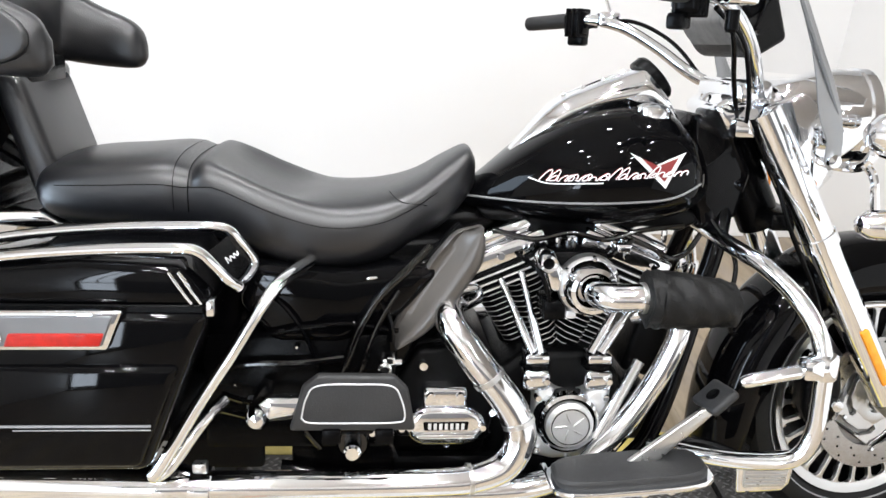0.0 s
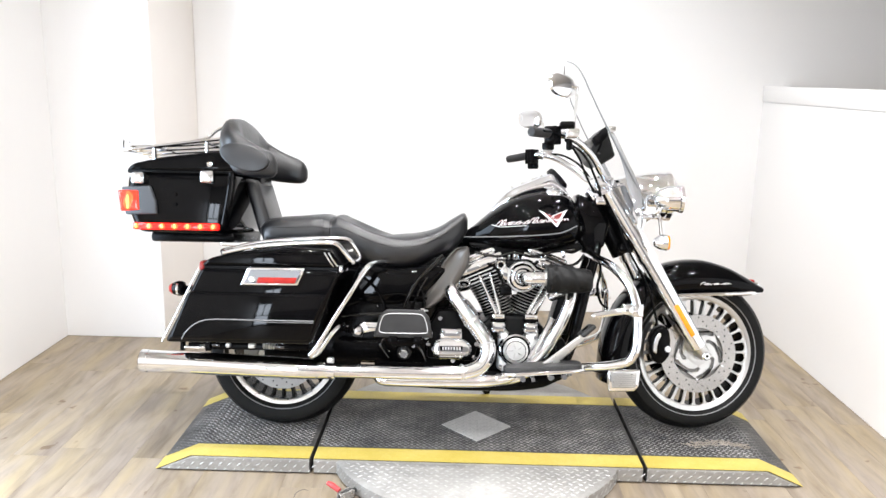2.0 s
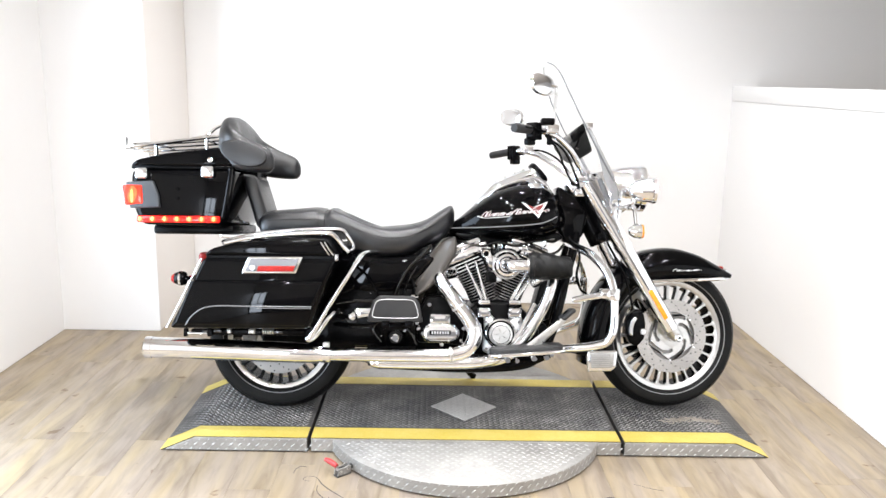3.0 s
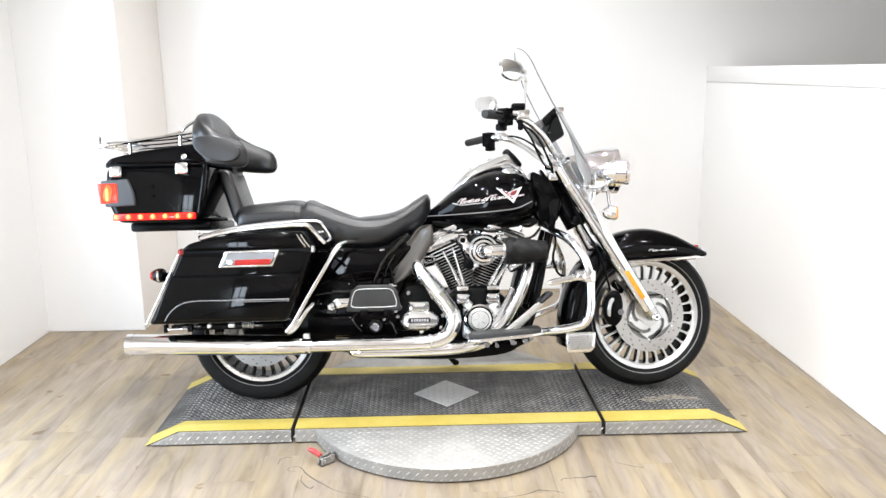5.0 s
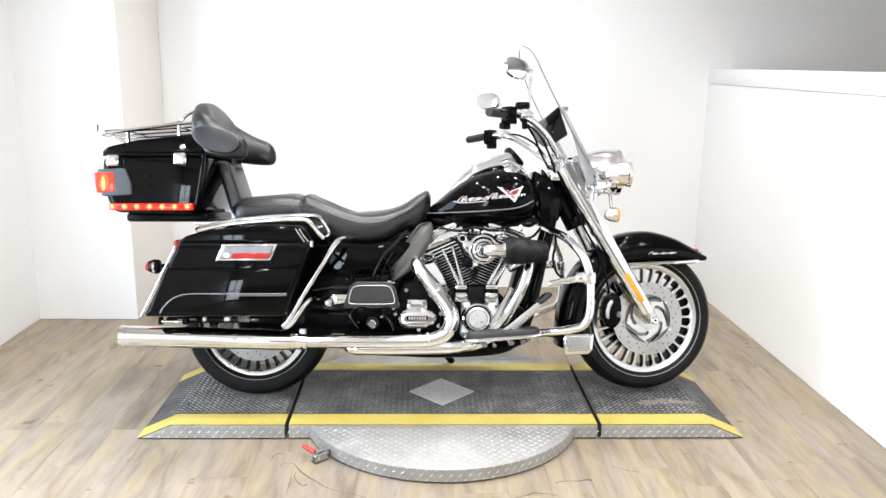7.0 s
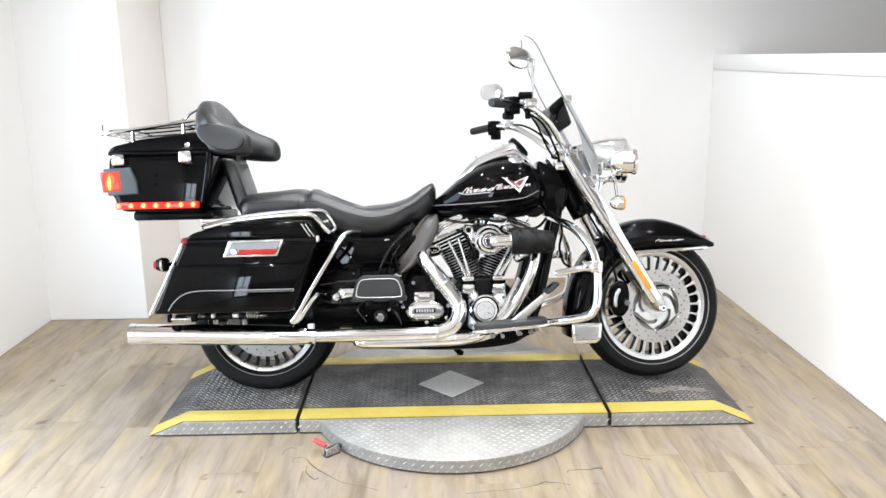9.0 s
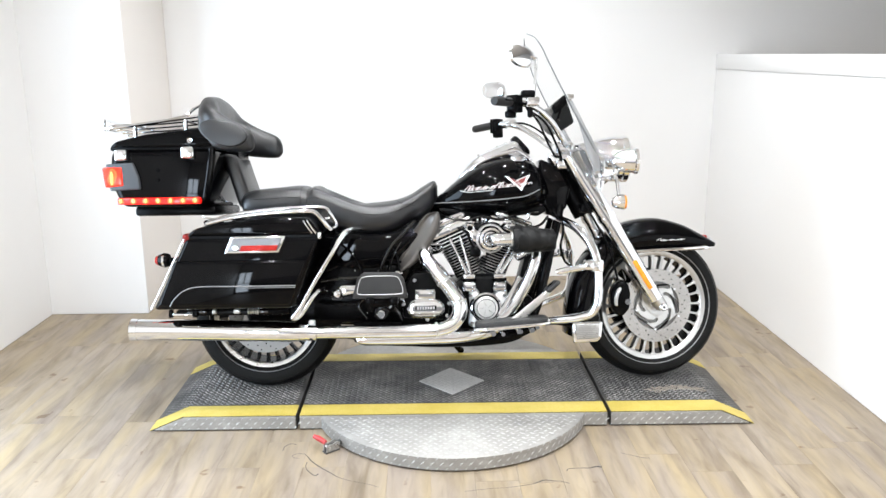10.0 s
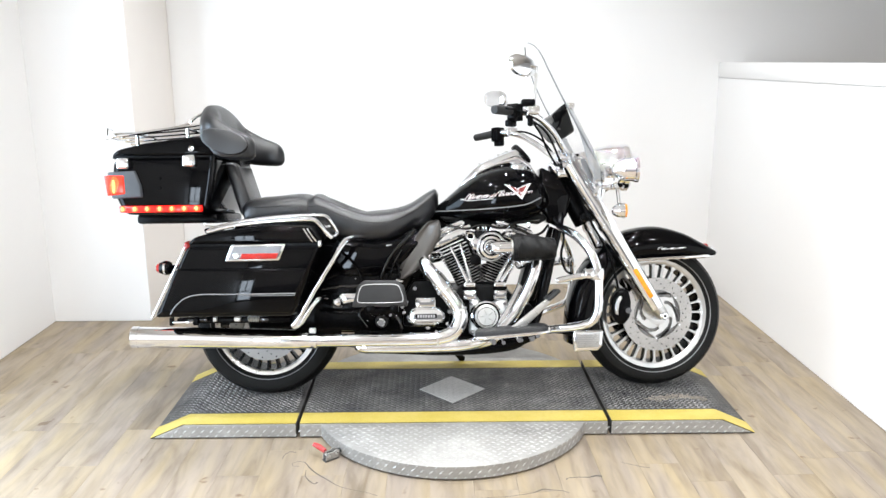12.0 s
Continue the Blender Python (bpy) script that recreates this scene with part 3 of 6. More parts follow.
for q in (0.06, 0.36):
    c = on_fork(q)
    P("triple_clamp", box(c.x - 0.07, c.x + 0.01, -0.11, 0.11, c.z - 0.018, c.z + 0.018, 0.01, 2), CHROME if q < 0.1 else SATIN)
P("steering_head", slab_y([(0.37, 0.94), (0.46, 0.9), (0.5, 0.82), (0.48, 0.73), (0.4, 0.7), (0.37, 0.8)], -0.075, 0.075, 0.015), PAINT, label="black steering head fairing")
caliper = P("brake_caliper", slab_y([(0.685, 0.285), (0.718, 0.278), (0.744, 0.31), (0.747, 0.37), (0.74, 0.412), (0.722, 0.428), (0.692, 0.42), (0.668, 0.38), (0.668, 0.325)], -0.135, -0.07, 0.012), SATIN, label="black brake caliper with silver face")
caliper.location = (-0.012, 0.012, 0.008)
P("caliper_face", slab_y([(0.678, 0.325), (0.694, 0.318), (0.694, 0.346), (0.699, 0.37), (0.711, 0.392), (0.702, 0.402), (0.686, 0.386), (0.678, 0.356)], -0.142, -0.13, 0.006), ALU, caliper)
P("caliper_bolt", lathe([(0, -0.15), (0.012, -0.15), (0.014, -0.145), (0.014, -0.13), (0, -0.13)], (0.732, 0, 0.34), steps=14), CHROME, caliper)

# tank
TANK = [(-0.085, 0.765, 0.742, 0.03), (-0.03, 0.806, 0.728, 0.075), (0.05, 0.873, 0.716, 0.128), (0.13, 0.922, 0.708, 0.16), (0.22, 0.948, 0.708, 0.178), (0.3, 0.945, 0.718, 0.178), (0.355, 0.915, 0.735, 0.16), (0.39, 0.86, 0.76, 0.12), (0.405, 0.82, 0.775, 0.08)]
tank = P("fuel_tank", loft([egg(x, t, b, h, 2.5, 36, low=0.45) for x, t, b, h in smooth_rows(TANK, 6)]), PAINT, label="glossy black teardrop fuel tank with a decal", smooth=60)


def tank_side(x, z):
    """The near skin of the tank at x, z."""
    rows = smooth_rows(TANK, 6)
    xs = [r[0] for r in rows]
    t, b, h = (float(np.interp(x, xs, [r[k] for r in rows])) for k in (1, 2, 3))
    zc = b + (t - b) * 0.45
    q = abs(z - zc) / (t - zc if z > zc else zc - b)
    return -h * max(0.0, 1 - min(1, q) ** 2.5) ** (1 / 2.5)


def tank_line(points, r, material, name, label="", sides=6):
    pts = [(x, tank_side(x, z) - 0.0012, z) for x, z in [tuple(p) for p in smooth_rows(points, 5)]]
    return P(name, tube(pts, r, sides, 1), material, tank, label)


def tank_shape(points, material, name, lift=0.001):
    """A flat decal laid on the tank's skin."""
    bm = bmesh.new()
    vs = [bm.verts.new((x, tank_side(x, z) - lift, z)) for x, z in points]
    bm.faces.new(vs)
    geom = bmesh.ops.extrude_face_region(bm, geom=bm.faces[:])
    for v in geom["geom"]:
        if isinstance(v, bmesh.types.BMVert):
            v.co.y -= 0.0008
    return P(name, bm, material, tank)


tank_line([(-0.07, 0.761), (0.02, 0.764), (0.12, 0.769), (0.22, 0.776), (0.3, 0.786), (0.36, 0.812)], 0.0022, STRIPE, "pinstripe", "silver pinstripe")
# winged mark and a script of plain strokes
for lift, mat_, grow in ((0.005, WHITEP, 1.0), (0.0066, REDP, 0.66)):
    cx, cz = 0.272, 0.845
    for shape in ([(0.214, 0.869), (0.262, 0.849), (0.32, 0.872), (0.283, 0.806)],):
        tank_shape([(cx + (x - cx) * grow, cz + (z - cz) * grow) for x, z in shape], mat_, "winged_mark", lift)


def cursive(x0, x1, z0, z1, size, loops, tall_at, seed):
    """A slanted line of handwriting-like loops with no letters in it."""
    rnd_ = random.Random(seed)
    pts, heights = [], []
    for k in range(loops):
        u = k / loops
        heights.append(size * (1.9 if any(abs(u - q) < 0.5 / loops for q in tall_at) else rnd_.uniform(0.55, 1.05)))
    for k in range(loops):
        for q in range(10):
            a = q / 10
            u = (k + a) / loops
            up = heights[k] * 0.5 * (1 - math.cos(2 * math.pi * a))
            back = 0.3 * (x1 - x0) / loops * math.sin(2 * math.pi * a)
            pts.append((x0 + (x1 - x0) * (u + 0.4 / loops * math.sin(k * 2.3)) - back + 0.75 * up, z0 + (z1 - z0) * u + up))
    return pts


def script(points, r, name, material, lift):
    return P(name, tube([(x, tank_side(x, z) - lift, z) for x, z in points], r, 6, 1), material, tank)


SIGN = cursive(0.056, 0.318, 0.807, 0.832, 0.012, 24, (0.0, 0.05, 0.45, 0.5, 0.7), 5)
script(SIGN, 0.0018, "script_edge", REDP, 0.0058)
script(SIGN, 0.001, "script_stroke", WHITEP, 0.0076)
tank_line([(0.04, 0.811), (0.07, 0.804), (0.11, 0.806), (0.17, 0.811)], 0.0013, WHITEP, "script_stroke")

P("script_mark", tube([(x, -0.0925, z) for x, z in cursive(0.866, 0.984, 0.588, 0.592, 0.0055, 9, (0.0, 0.5), 8)], 0.0009, 6, 1), WHITEP, ffender)

knobs = [(0.12, 0.958), (0.16, 0.975), (0.2, 0.992), (0.235, 1.006)]
console = P("dash_console", loft([egg(x, t, b, h, 2.2, 20) for x, t, b, h in smooth_rows([(0.02, 0.853, 0.83, 0.02), (0.1, 0.945, 0.88, 0.05), (0.18, 0.985, 0.92, 0.058), (0.25, 1.012, 0.93, 0.062), (0.285, 1.018, 0.93, 0.06), (0.33, 0.96, 0.92, 0.05), (0.37, 0.9, 0.87, 0.03)], 5)]), CHROME, label="chrome dash console on the tank", smooth=60)
for kx, kz in knobs:
    P("console_knob", lathe([(0, 0.005), (0.004, 0.0045), (0.006, 0.001), (0.007, -0.01), (0, -0.01)], (kx, -0.012, kz), "z", 14), CHROME, console)
P("speedometer", lathe([(0.0, 0.006), (0.045, 0.006), (0.05, 0.0), (0.05, -0.02), (0, -0.02)], steps=28, axis="z"), SATIN, console).matrix_basis = Matrix.Translation((0.305, 0, 1.0)) @ Matrix.Rotation(radians(48), 4, "Y")
P("fuel_cap", lathe([(0.0, 0.016), (0.02, 0.015), (0.032, 0.008), (0.034, 0.0), (0.034, -0.01), (0, -0.01)], (0.28, -0.085, 0.938), "z", 24), CHROME, tank, "chrome fuel cap")
P("fuel_cap", lathe([(0.0, 0.016), (0.02, 0.015), (0.032, 0.008), (0.034, 0.0), (0.034, -0.01), (0, -0.01)], (0.28, 0.085, 0.938), "z", 24), CHROME, tank, "chrome fuel cap")

# seat
SEAT = [(-0.847, 0.795, 0.745, 0.135, 0.0), (-0.828, 0.819, 0.714, 0.168, 0), (-0.78, 0.832, 0.696, 0.182, 0.002), (-0.7, 0.84, 0.69, 0.188, 0.004), (-0.625, 0.847, 0.686, 0.19, 0.004), (-0.593, 0.843, 0.684, 0.187, 0.005), (-0.57, 0.837, 0.682, 0.185, 0.007), (-0.545, 0.852, 0.675, 0.188, 0.012), (-0.505, 0.842, 0.66, 0.192, 0.046), (-0.42, 0.806, 0.624, 0.196, 0.046), (-0.33, 0.775, 0.614, 0.19, 0.008), (-0.24, 0.776, 0.628, 0.172, 0.0), (-0.17, 0.797, 0.666, 0.138, 0.0), (-0.11, 0.834, 0.702, 0.104, 0.0), (-0.068, 0.855, 0.748, 0.074, 0), (-0.052, 0.835, 0.77, 0.046, 0)]
seat = P("seat", loft([egg(x, t, b, h, 2.75, 56, d, 0.58) for x, t, b, h, d in smooth_rows(SEAT, 6)]), LEATHER, label="black vinyl two-up touring seat with stitched seams", smooth=70)


def seat_at(x):
    rows = smooth_rows(SEAT, 6)
    xs = [r[0] for r in rows]
    return [float(np.interp(x, xs, [r[k] for r in rows])) for k in (1, 2, 3, 4)]


def seat_seam(x):
    t, b, h, d = seat_at(x)
    ring = [Vector(v) + Vector((0, math.copysign(0.001, v[1]), 0.001)) for v in egg(x, t, b, h, 2.75, 60, d, 0.58)]
    return [v for v in ring[58:] + ring[:33]]


for x in (-0.573, -0.598):
    P("seam", tube(seat_seam(x), 0.0009 if x > -0.58 else 0.0005, 6, 1), SATIN, seat)
for s in (-1, 1):
    line = []
    for x in np.linspace(-0.8, -0.13, 26):
        t, b, h, d = seat_at(x)
        q = egg(x, t, b, h, 2.75, 60, d, 0.58)[29 if s < 0 else 1]
        line.append(Vector(q) + Vector((0, s * 0.001, 0.001)))
    P("seam", tube(line, 0.0006, 6, 1), SATIN, seat)
    # short seam up the side of the nose
    line = []
    for x, k in ((-0.15, 30), (-0.168, 28.5), (-0.185, 27), (-0.2, 25), (-0.212, 22.5), (-0.22, 20)):
        t, b, h, d = seat_at(x)
        ring = egg(x, t, b, h, 2.75, 60, d, 0.58)
        q = Vector(ring[int(k)]).lerp(Vector(ring[int(k) + 1]), k % 1)
        line.append(Vector((q.x, q.y * (1 if s < 0 else -1), q.z)) + Vector((0, s * 0.001, 0.001)))
    P("seam", tube(line, 0.0006, 6, 3), SATIN, seat)

# backrest on the tour box
verts_rows = []
for px, py, z0, z1, th in smooth_rows([(-0.762, -0.235, 0.99, 1.03, 0.02), (-0.785, -0.24, 0.972, 1.068, 0.06), (-0.86, -0.245, 0.975, 1.105, 0.075), (-0.93, -0.225, 0.985, 1.155, 0.085), (-0.958, -0.15, 0.985, 1.195, 0.085), (-0.962, -0.07, 0.985, 1.208, 0.085), (-0.962, 0.0, 0.985, 1.212, 0.085), (-0.962, 0.07, 0.985, 1.208, 0.085), (-0.958, 0.15, 0.985, 1.195, 0.085), (-0.93, 0.225, 0.985, 1.155, 0.085), (-0.85, 0.245, 0.975, 1.105, 0.075), (-0.768, 0.24, 0.972, 1.068, 0.06), (-0.744, 0.235, 0.99, 1.03, 0.02)], 5):
    verts_rows.append((px, py, z0, z1, th))
rings = []
for i, (px, py, z0, z1, th) in enumerate(verts_rows):
    a, b = verts_rows[max(0, i - 1)], verts_rows[min(len(verts_rows) - 1, i + 1)]
    d = Vector((b[0] - a[0], b[1] - a[1], 0)).normalized()
    nrm = Vector((d.y, -d.x, 0))
    ring = []
    for k in range(22):
        an = 2 * math.pi * k / 22
        c, s = math.cos(an), math.sin(an)
        off = 0.5 * th * math.copysign(abs(c) ** 0.75, c)
        z = (z0 + z1) / 2 + (z1 - z0) / 2 * math.copysign(abs(s) ** 0.75, s)
        ring.append(Vector((px, py, z)) + nrm * off)
    rings.append(ring)
backrest = P("backrest", loft(rings), LEATHER, label="black vinyl wrap-around passenger backrest", smooth=70)
P("lower_pad", slab_y([(-0.925, 0.975), (-0.865, 0.97), (-0.8, 0.765), (-0.855, 0.75)], -0.125, 0.125, 0.018), LEATHER, backrest, "flat lower backrest pad")
for s in (-1, 1):
    P("wing_panel", slab_y([(-0.872 + 0.092 * math.cos(a) * (1 + 0.1 * math.sin(a)), 1.043 - 0.018 * math.cos(a) + 0.05 * math.sin(a)) for a in np.linspace(0, 2 * math.pi, 21)[:-1]], s * 0.27, s * 0.288, 0.007, 3), LEATHER, backrest, "smooth vinyl side panel")
P("pad_bracket", box(-0.95, -0.86, -0.09, 0.09, 0.93, 1.0, 0.008), SATIN, backrest)

# tour box
tour = P("top_box", slab_y([(-1.312, 0.985), (-1.318, 0.9), (-1.305, 0.83), (-1.278, 0.765), (-0.945, 0.76), (-0.905, 0.985)], -0.268, 0.268, 0.028, 4), PAINT, label="black gloss tour box with red lights")
P("lid", slab_y([(-1.318, 0.993), (-1.29, 1.018), (-1.18, 1.043), (-1.0, 1.064), (-0.95, 1.064), (-0.91, 0.993)], -0.27, 0.27, 0.018, 3), PAINT, tour)
P("lid_seal", box(-1.312, -0.908, -0.262, 0.262, 0.982, 0.996, 0.004), SATIN, tour)
P("base_plate", box(-1.25, -0.93, -0.2, 0.2, 0.728, 0.765, 0.012), SATIN, tour)
P("front_moulding", tube([(-0.925, -0.262, 0.985), (-0.935, -0.266, 0.9), (-0.955, -0.264, 0.79)], 0.009, 10), PAINT, tour)
for s in (-1, 1):
    y = s * 0.272
    P("lid_latch", box(-1.288, -1.24, y - 0.022, y + 0.022, 0.942, 0.985, 0.009, 3), CHROME, tour, "chrome lid catch")
    P("lid_latch", box(-1.034, -0.984, y - 0.022, y + 0.022, 0.948, 0.994, 0.009, 3), CHROME, tour, "chrome lid catch")
    P("lock", lathe([(0, -0.006), (0.01, -0.012), (0.012, -0.004), (0.012, 0.006), (0, 0.006)], (-1.0, y, 1.016), "y", 16), CHROME, tour)
    P("lamp_housing", slab_y([(-1.326, 0.93), (-1.222, 0.936), (-1.2, 0.88), (-1.195, 0.832), (-1.31, 0.828)], y - 0.012, y + 0.012, 0.006), GREYP, tour, "grey tail lamp housing")
    P("tail_lens", slab_y([(-1.338, 0.918), (-1.262, 0.918), (-1.258, 0.846), (-1.328, 0.84)], y + s * 0.002 - 0.014, y + s * 0.002 + 0.014, 0.006), TAILRED, tour, "lit red tail lens")
    P("tail_bulb", loft([[(-1.298 + k * 0.017 * math.cos(q) * (1 + 0.25 * math.sin(2 * q)), y + s * dy, 0.88 + k * 0.034 * math.sin(q)) for q in np.linspace(0, 2 * math.pi, 17)[:-1]] for dy, k in ((0.012, 1.0), (0.0166, 1.0), (0.0172, 0.8))]), LEDWARM, tour, "bright lamp behind the lens")
    P("tail_filament", loft([[(-1.3 + k * 0.0065 * math.cos(q), y + s * dy, 0.876 + k * 0.026 * math.sin(q)) for q in np.linspace(0, 2 * math.pi, 17)[:-1]] for dy, k in ((0.015, 1.0), (0.0182, 1.0), (0.0186, 0.7))]), LEDHOT, tour)
    strip = P("light_strip", box(-1.285, -0.965, y - 0.012, y + 0.01, 0.774, 0.8, 0.006), LEDRED, tour, "lit red marker light strip")
    for k in range(7):
        x = -1.27 + k * 0.0475
        P("led_halo", loft([[(x + k * 0.0125 * math.cos(q), y + s * dy, 0.787 + k * 0.0115 * math.sin(q)) for q in np.linspace(0, 2 * math.pi, 15)[:-1]] for dy, k in ((0.006, 1.0), (0.0125, 1.0), (0.0135, 0.8))]), LEDWARM, tour)
        P("led", loft([[(x + k * 0.0055 * math.cos(q), y + s * dy, 0.788 + k * 0.0085 * math.sin(q)) for q in np.linspace(0, 2 * math.pi, 13)[:-1]] for dy, k in ((0.01, 1.0), (0.0148, 1.0), (0.0155, 0.7))]), LEDHOT, tour)
for z in (0.905, 0.868):
    P("box_rivet", lathe([(0, -0.2735), (0.006, -0.2735), (0.007, -0.272), (0.007, -0.265), (0, -0.265)], (-1.13, 0, z), "y", 12), SATIN, tour)
DZ = -0.022
rack = P("luggage_rack", tube([(-1.36, -0.19, 1.095 + DZ), (-1.3, -0.195, 1.1 + DZ), (-1.1, -0.195, 1.125 + DZ), (-0.985, -0.19, 1.14 + DZ), (-0.955, -0.17, 1.15 + DZ)], 0.0065, 10), CHROME, label="chrome tube luggage rack")
P("rack_rail", tube([(-1.36, 0.19, 1.095 + DZ), (-1.3, 0.195, 1.1 + DZ), (-1.1, 0.195, 1.125 + DZ), (-0.985, 0.19, 1.14 + DZ), (-0.955, 0.17, 1.15 + DZ)], 0.0065, 10), CHROME, rack)
for z, r in ((1.075, 0.0065), (1.112, 0.006)):
    P("rack_rail", tube([(-1.36, -0.19, z - 0.006), (-1.375, -0.1, z), (-1.375, 0.1, z), (-1.36, 0.19, z - 0.006)], r, 10), CHROME, rack)
for y in (-0.19, 0.19):
    P("rack_post", tube([(-1.36, y, 1.068), (-1.36, y, 1.106)], 0.006, 8), CHROME, rack)
for k, y in enumerate((-0.12, -0.06, 0.0, 0.06, 0.12)):
    dz = 0.018 - 0.008 * k
    P("rack_rail", tube([(-1.36, y, 1.07 + dz), (-1.2, y, 1.078 + dz), (-1.0, y, 1.092 + dz), (-0.97, y, 1.1 + dz)], 0.0065, 10), CHROME, rack)
for x, z in ((-1.24, 1.08), (-1.04, 1.096)):
    P("rack_rail", tube([(x, -0.195, z + 0.006), (x, 0.195, z + 0.006)], 0.006, 8), CHROME, rack)
    for y in (-0.19, 0.19):
        P("rack_post", tube([(x, y, z + 0.01), (x, y * 0.95, 1.03)], 0.007, 8), CHROME, rack)
P("rack_rail", tube([(-1.1, -0.195, 1.104), (-1.04, -0.19, 1.12), (-1.01, -0.17, 1.15), (-0.985, -0.12, 1.172), (-0.98, 0.0, 1.176), (-0.985, 0.12, 1.172), (-1.01, 0.17, 1.15), (-1.04, 0.19, 1.12)], 0.006, 10), CHROME, rack)
P("box_mount", slab_y([(-1.0, 0.735), (-0.84, 0.735), (-0.8, 0.71), (-0.84, 0.7), (-1.0, 0.715)], -0.15, 0.15, 0.006), CHROME, tour, "chrome mounting plate")

# saddlebags, near side first, then mirrored
bag = P("saddlebag", slab_y([(-0.98, 0.648), (-0.49, 0.648), (-0.525, 0.56), (-0.592, 0.385), (-1.108, 0.385), (-1.05, 0.5)], -0.445, -0.2, 0.018, 4), PAINT, label="black gloss hard saddlebag with silver pinstripe")
P("bag_panel", slab_y([(-1.02, 0.566), (-0.535, 0.566), (-0.6, 0.398), (-1.088, 0.398)], -0.456, -0.4, 0.012, 3), PAINT, bag)
P("bag_lid", slab_y([(-0.98, 0.654), (-0.955, 0.68), (-0.868, 0.704), (-0.68, 0.724), (-0.53, 0.718), (-0.486, 0.654)], -0.438, -0.195, 0.02, 4), PAINT, bag, "black gloss saddlebag lid")
P("bag_seal", slab_y([(-0.968, 0.644), (-0.5, 0.644), (-0.5, 0.657), (-0.968, 0.657)], -0.438, -0.22, 0.002, 1), SATIN, bag)
P("reflector_bezel", slab_y([(-0.811, 0.653), (-0.611, 0.654), (-0.636, 0.592), (-0.836, 0.591)], -0.458, -0.43, 0.005), CHROME, bag, "chrome reflector bezel")
P("bezel_inset", slab_y([(-0.8, 0.646), (-0.624, 0.647), (-0.642, 0.6), (-0.822, 0.599)], -0.4605, -0.45, 0.002, 1), INSET, bag)
P("bezel_screw", lathe([(0, -0.468), (0.009, -0.468), (0.012, -0.464), (0.012, -0.455), (0, -0.455)], (-0.792, 0, 0.612), "y", 16), CHROME, bag)
P("red_reflector", slab_y([(-0.772, 0.62), (-0.637, 0.621), (-0.645, 0.6), (-0.78, 0.599)], -0.463, -0.45, 0.003), REDREF, bag, "red reflector bar")
P("bag_edge_trim", tube([(-0.985, -0.44, 0.645), (-1.05, -0.446, 0.51), (-1.112, -0.446, 0.388)], 0.0035, 8), TRIMW, bag, "bright silver edge trim")
P("pinstripe", tube([(-1.04, -0.457, 0.4), (-1.022, -0.4575, 0.428), (-0.985, -0.4575, 0.458), (-0.93, -0.4575, 0.471), (-0.8, -0.4575, 0.471), (-0.58, -0.4575, 0.471)], 0.0022, 6), STRIPE, bag)
for dz in (-0.0065,):
    P("pinstripe", tube([(-0.78, -0.4575, 0.471 + dz), (-0.58, -0.4575, 0.471 + dz)], 0.0012, 6), STRIPE, bag)
for dx in (0.0, 0.014):
    P("lid_bead", tube([(-0.548 + dx, -0.437, 0.708), (-0.53 + dx, -0.4385, 0.68), (-0.516 + dx, -0.4385, 0.66)], 0.0028, 8), CHROME, bag)
P("bag_hinge", box(-0.496, -0.484, -0.44, -0.41, 0.64, 0.664, 0.003), CHROME, bag)
rail = P("bag_rail", tube([(-0.905, -0.425, 0.7), (-0.8, -0.43, 0.724), (-0.66, -0.43, 0.738), (-0.535, -0.43, 0.742), (-0.505, -0.428, 0.736), (-0.487, -0.422, 0.716), (-0.468, -0.41, 0.69), (-0.455, -0.395, 0.675)], 0.0082, 14), CHROME, label="chrome saddlebag lid rail")
P("rail_tube", tube([(-0.9, -0.335, 0.712), (-0.8, -0.335, 0.735), (-0.66, -0.335, 0.749), (-0.52, -0.335, 0.754), (-0.48, -0.333, 0.749), (-0.463, -0.325, 0.728), (-0.447, -0.31, 0.7), (-0.443, -0.31, 0.685), (-0.447, -0.335, 0.675), (-0.455, -0.37, 0.671), (-0.455, -0.395, 0.675)], 0.0082, 14), CHROME, rail)
P("rail_tube", tube([(-0.905, -0.425, 0.7), (-0.92, -0.38, 0.704), (-0.9, -0.335, 0.712)], 0.0082, 12), CHROME, rail)
PLATE = [Vector(q) for q in ((-0.497, -0.42, 0.732), (-0.477, -0.335, 0.742), (-0.449, -0.318, 0.692), (-0.46, -0.392, 0.682))]
PN = (PLATE[1] - PLATE[0]).cross(PLATE[3] - PLATE[0]).normalized()
P("rail_plate", loft([[q + PN * d for q in PLATE] for d in (-0.003, 0.003)]), SATIN, rail, "black badge plate")
PC, PU, PV = sum(PLATE, Vector()) / 4, (PLATE[1] - PLATE[0]).normalized(), (PLATE[3] - PLATE[0]).normalized()
side_out = PN if PN.y < 0 else -PN
P("rail_badge", tube([PC + side_out * 0.0038 + PU * a + PV * b for a, b in ((-0.022, 0.004), (-0.016, -0.008), (-0.012, 0.004), (-0.004, -0.004), (0.002, 0.004), (0.008, -0.003), (0.014, 0.004), (0.022, -0.002))], 0.0012, 6, 3), WHITEP, rail)
guard = P("bag_guard", tube([(-0.36, -0.2, 0.665), (-0.392, -0.31, 0.664), (-0.418, -0.355, 0.642), (-0.466, -0.374, 0.564), (-0.528, -0.378, 0.466), (-0.586, -0.38, 0.366), (-0.602, -0.378, 0.342), (-0.592, -0.37, 0.341), (-0.572, -0.36, 0.36), (-0.527, -0.35, 0.424), (-0.5, -0.3, 0.44)], 0.011, 16), CHROME, label="chrome saddlebag guard tube")
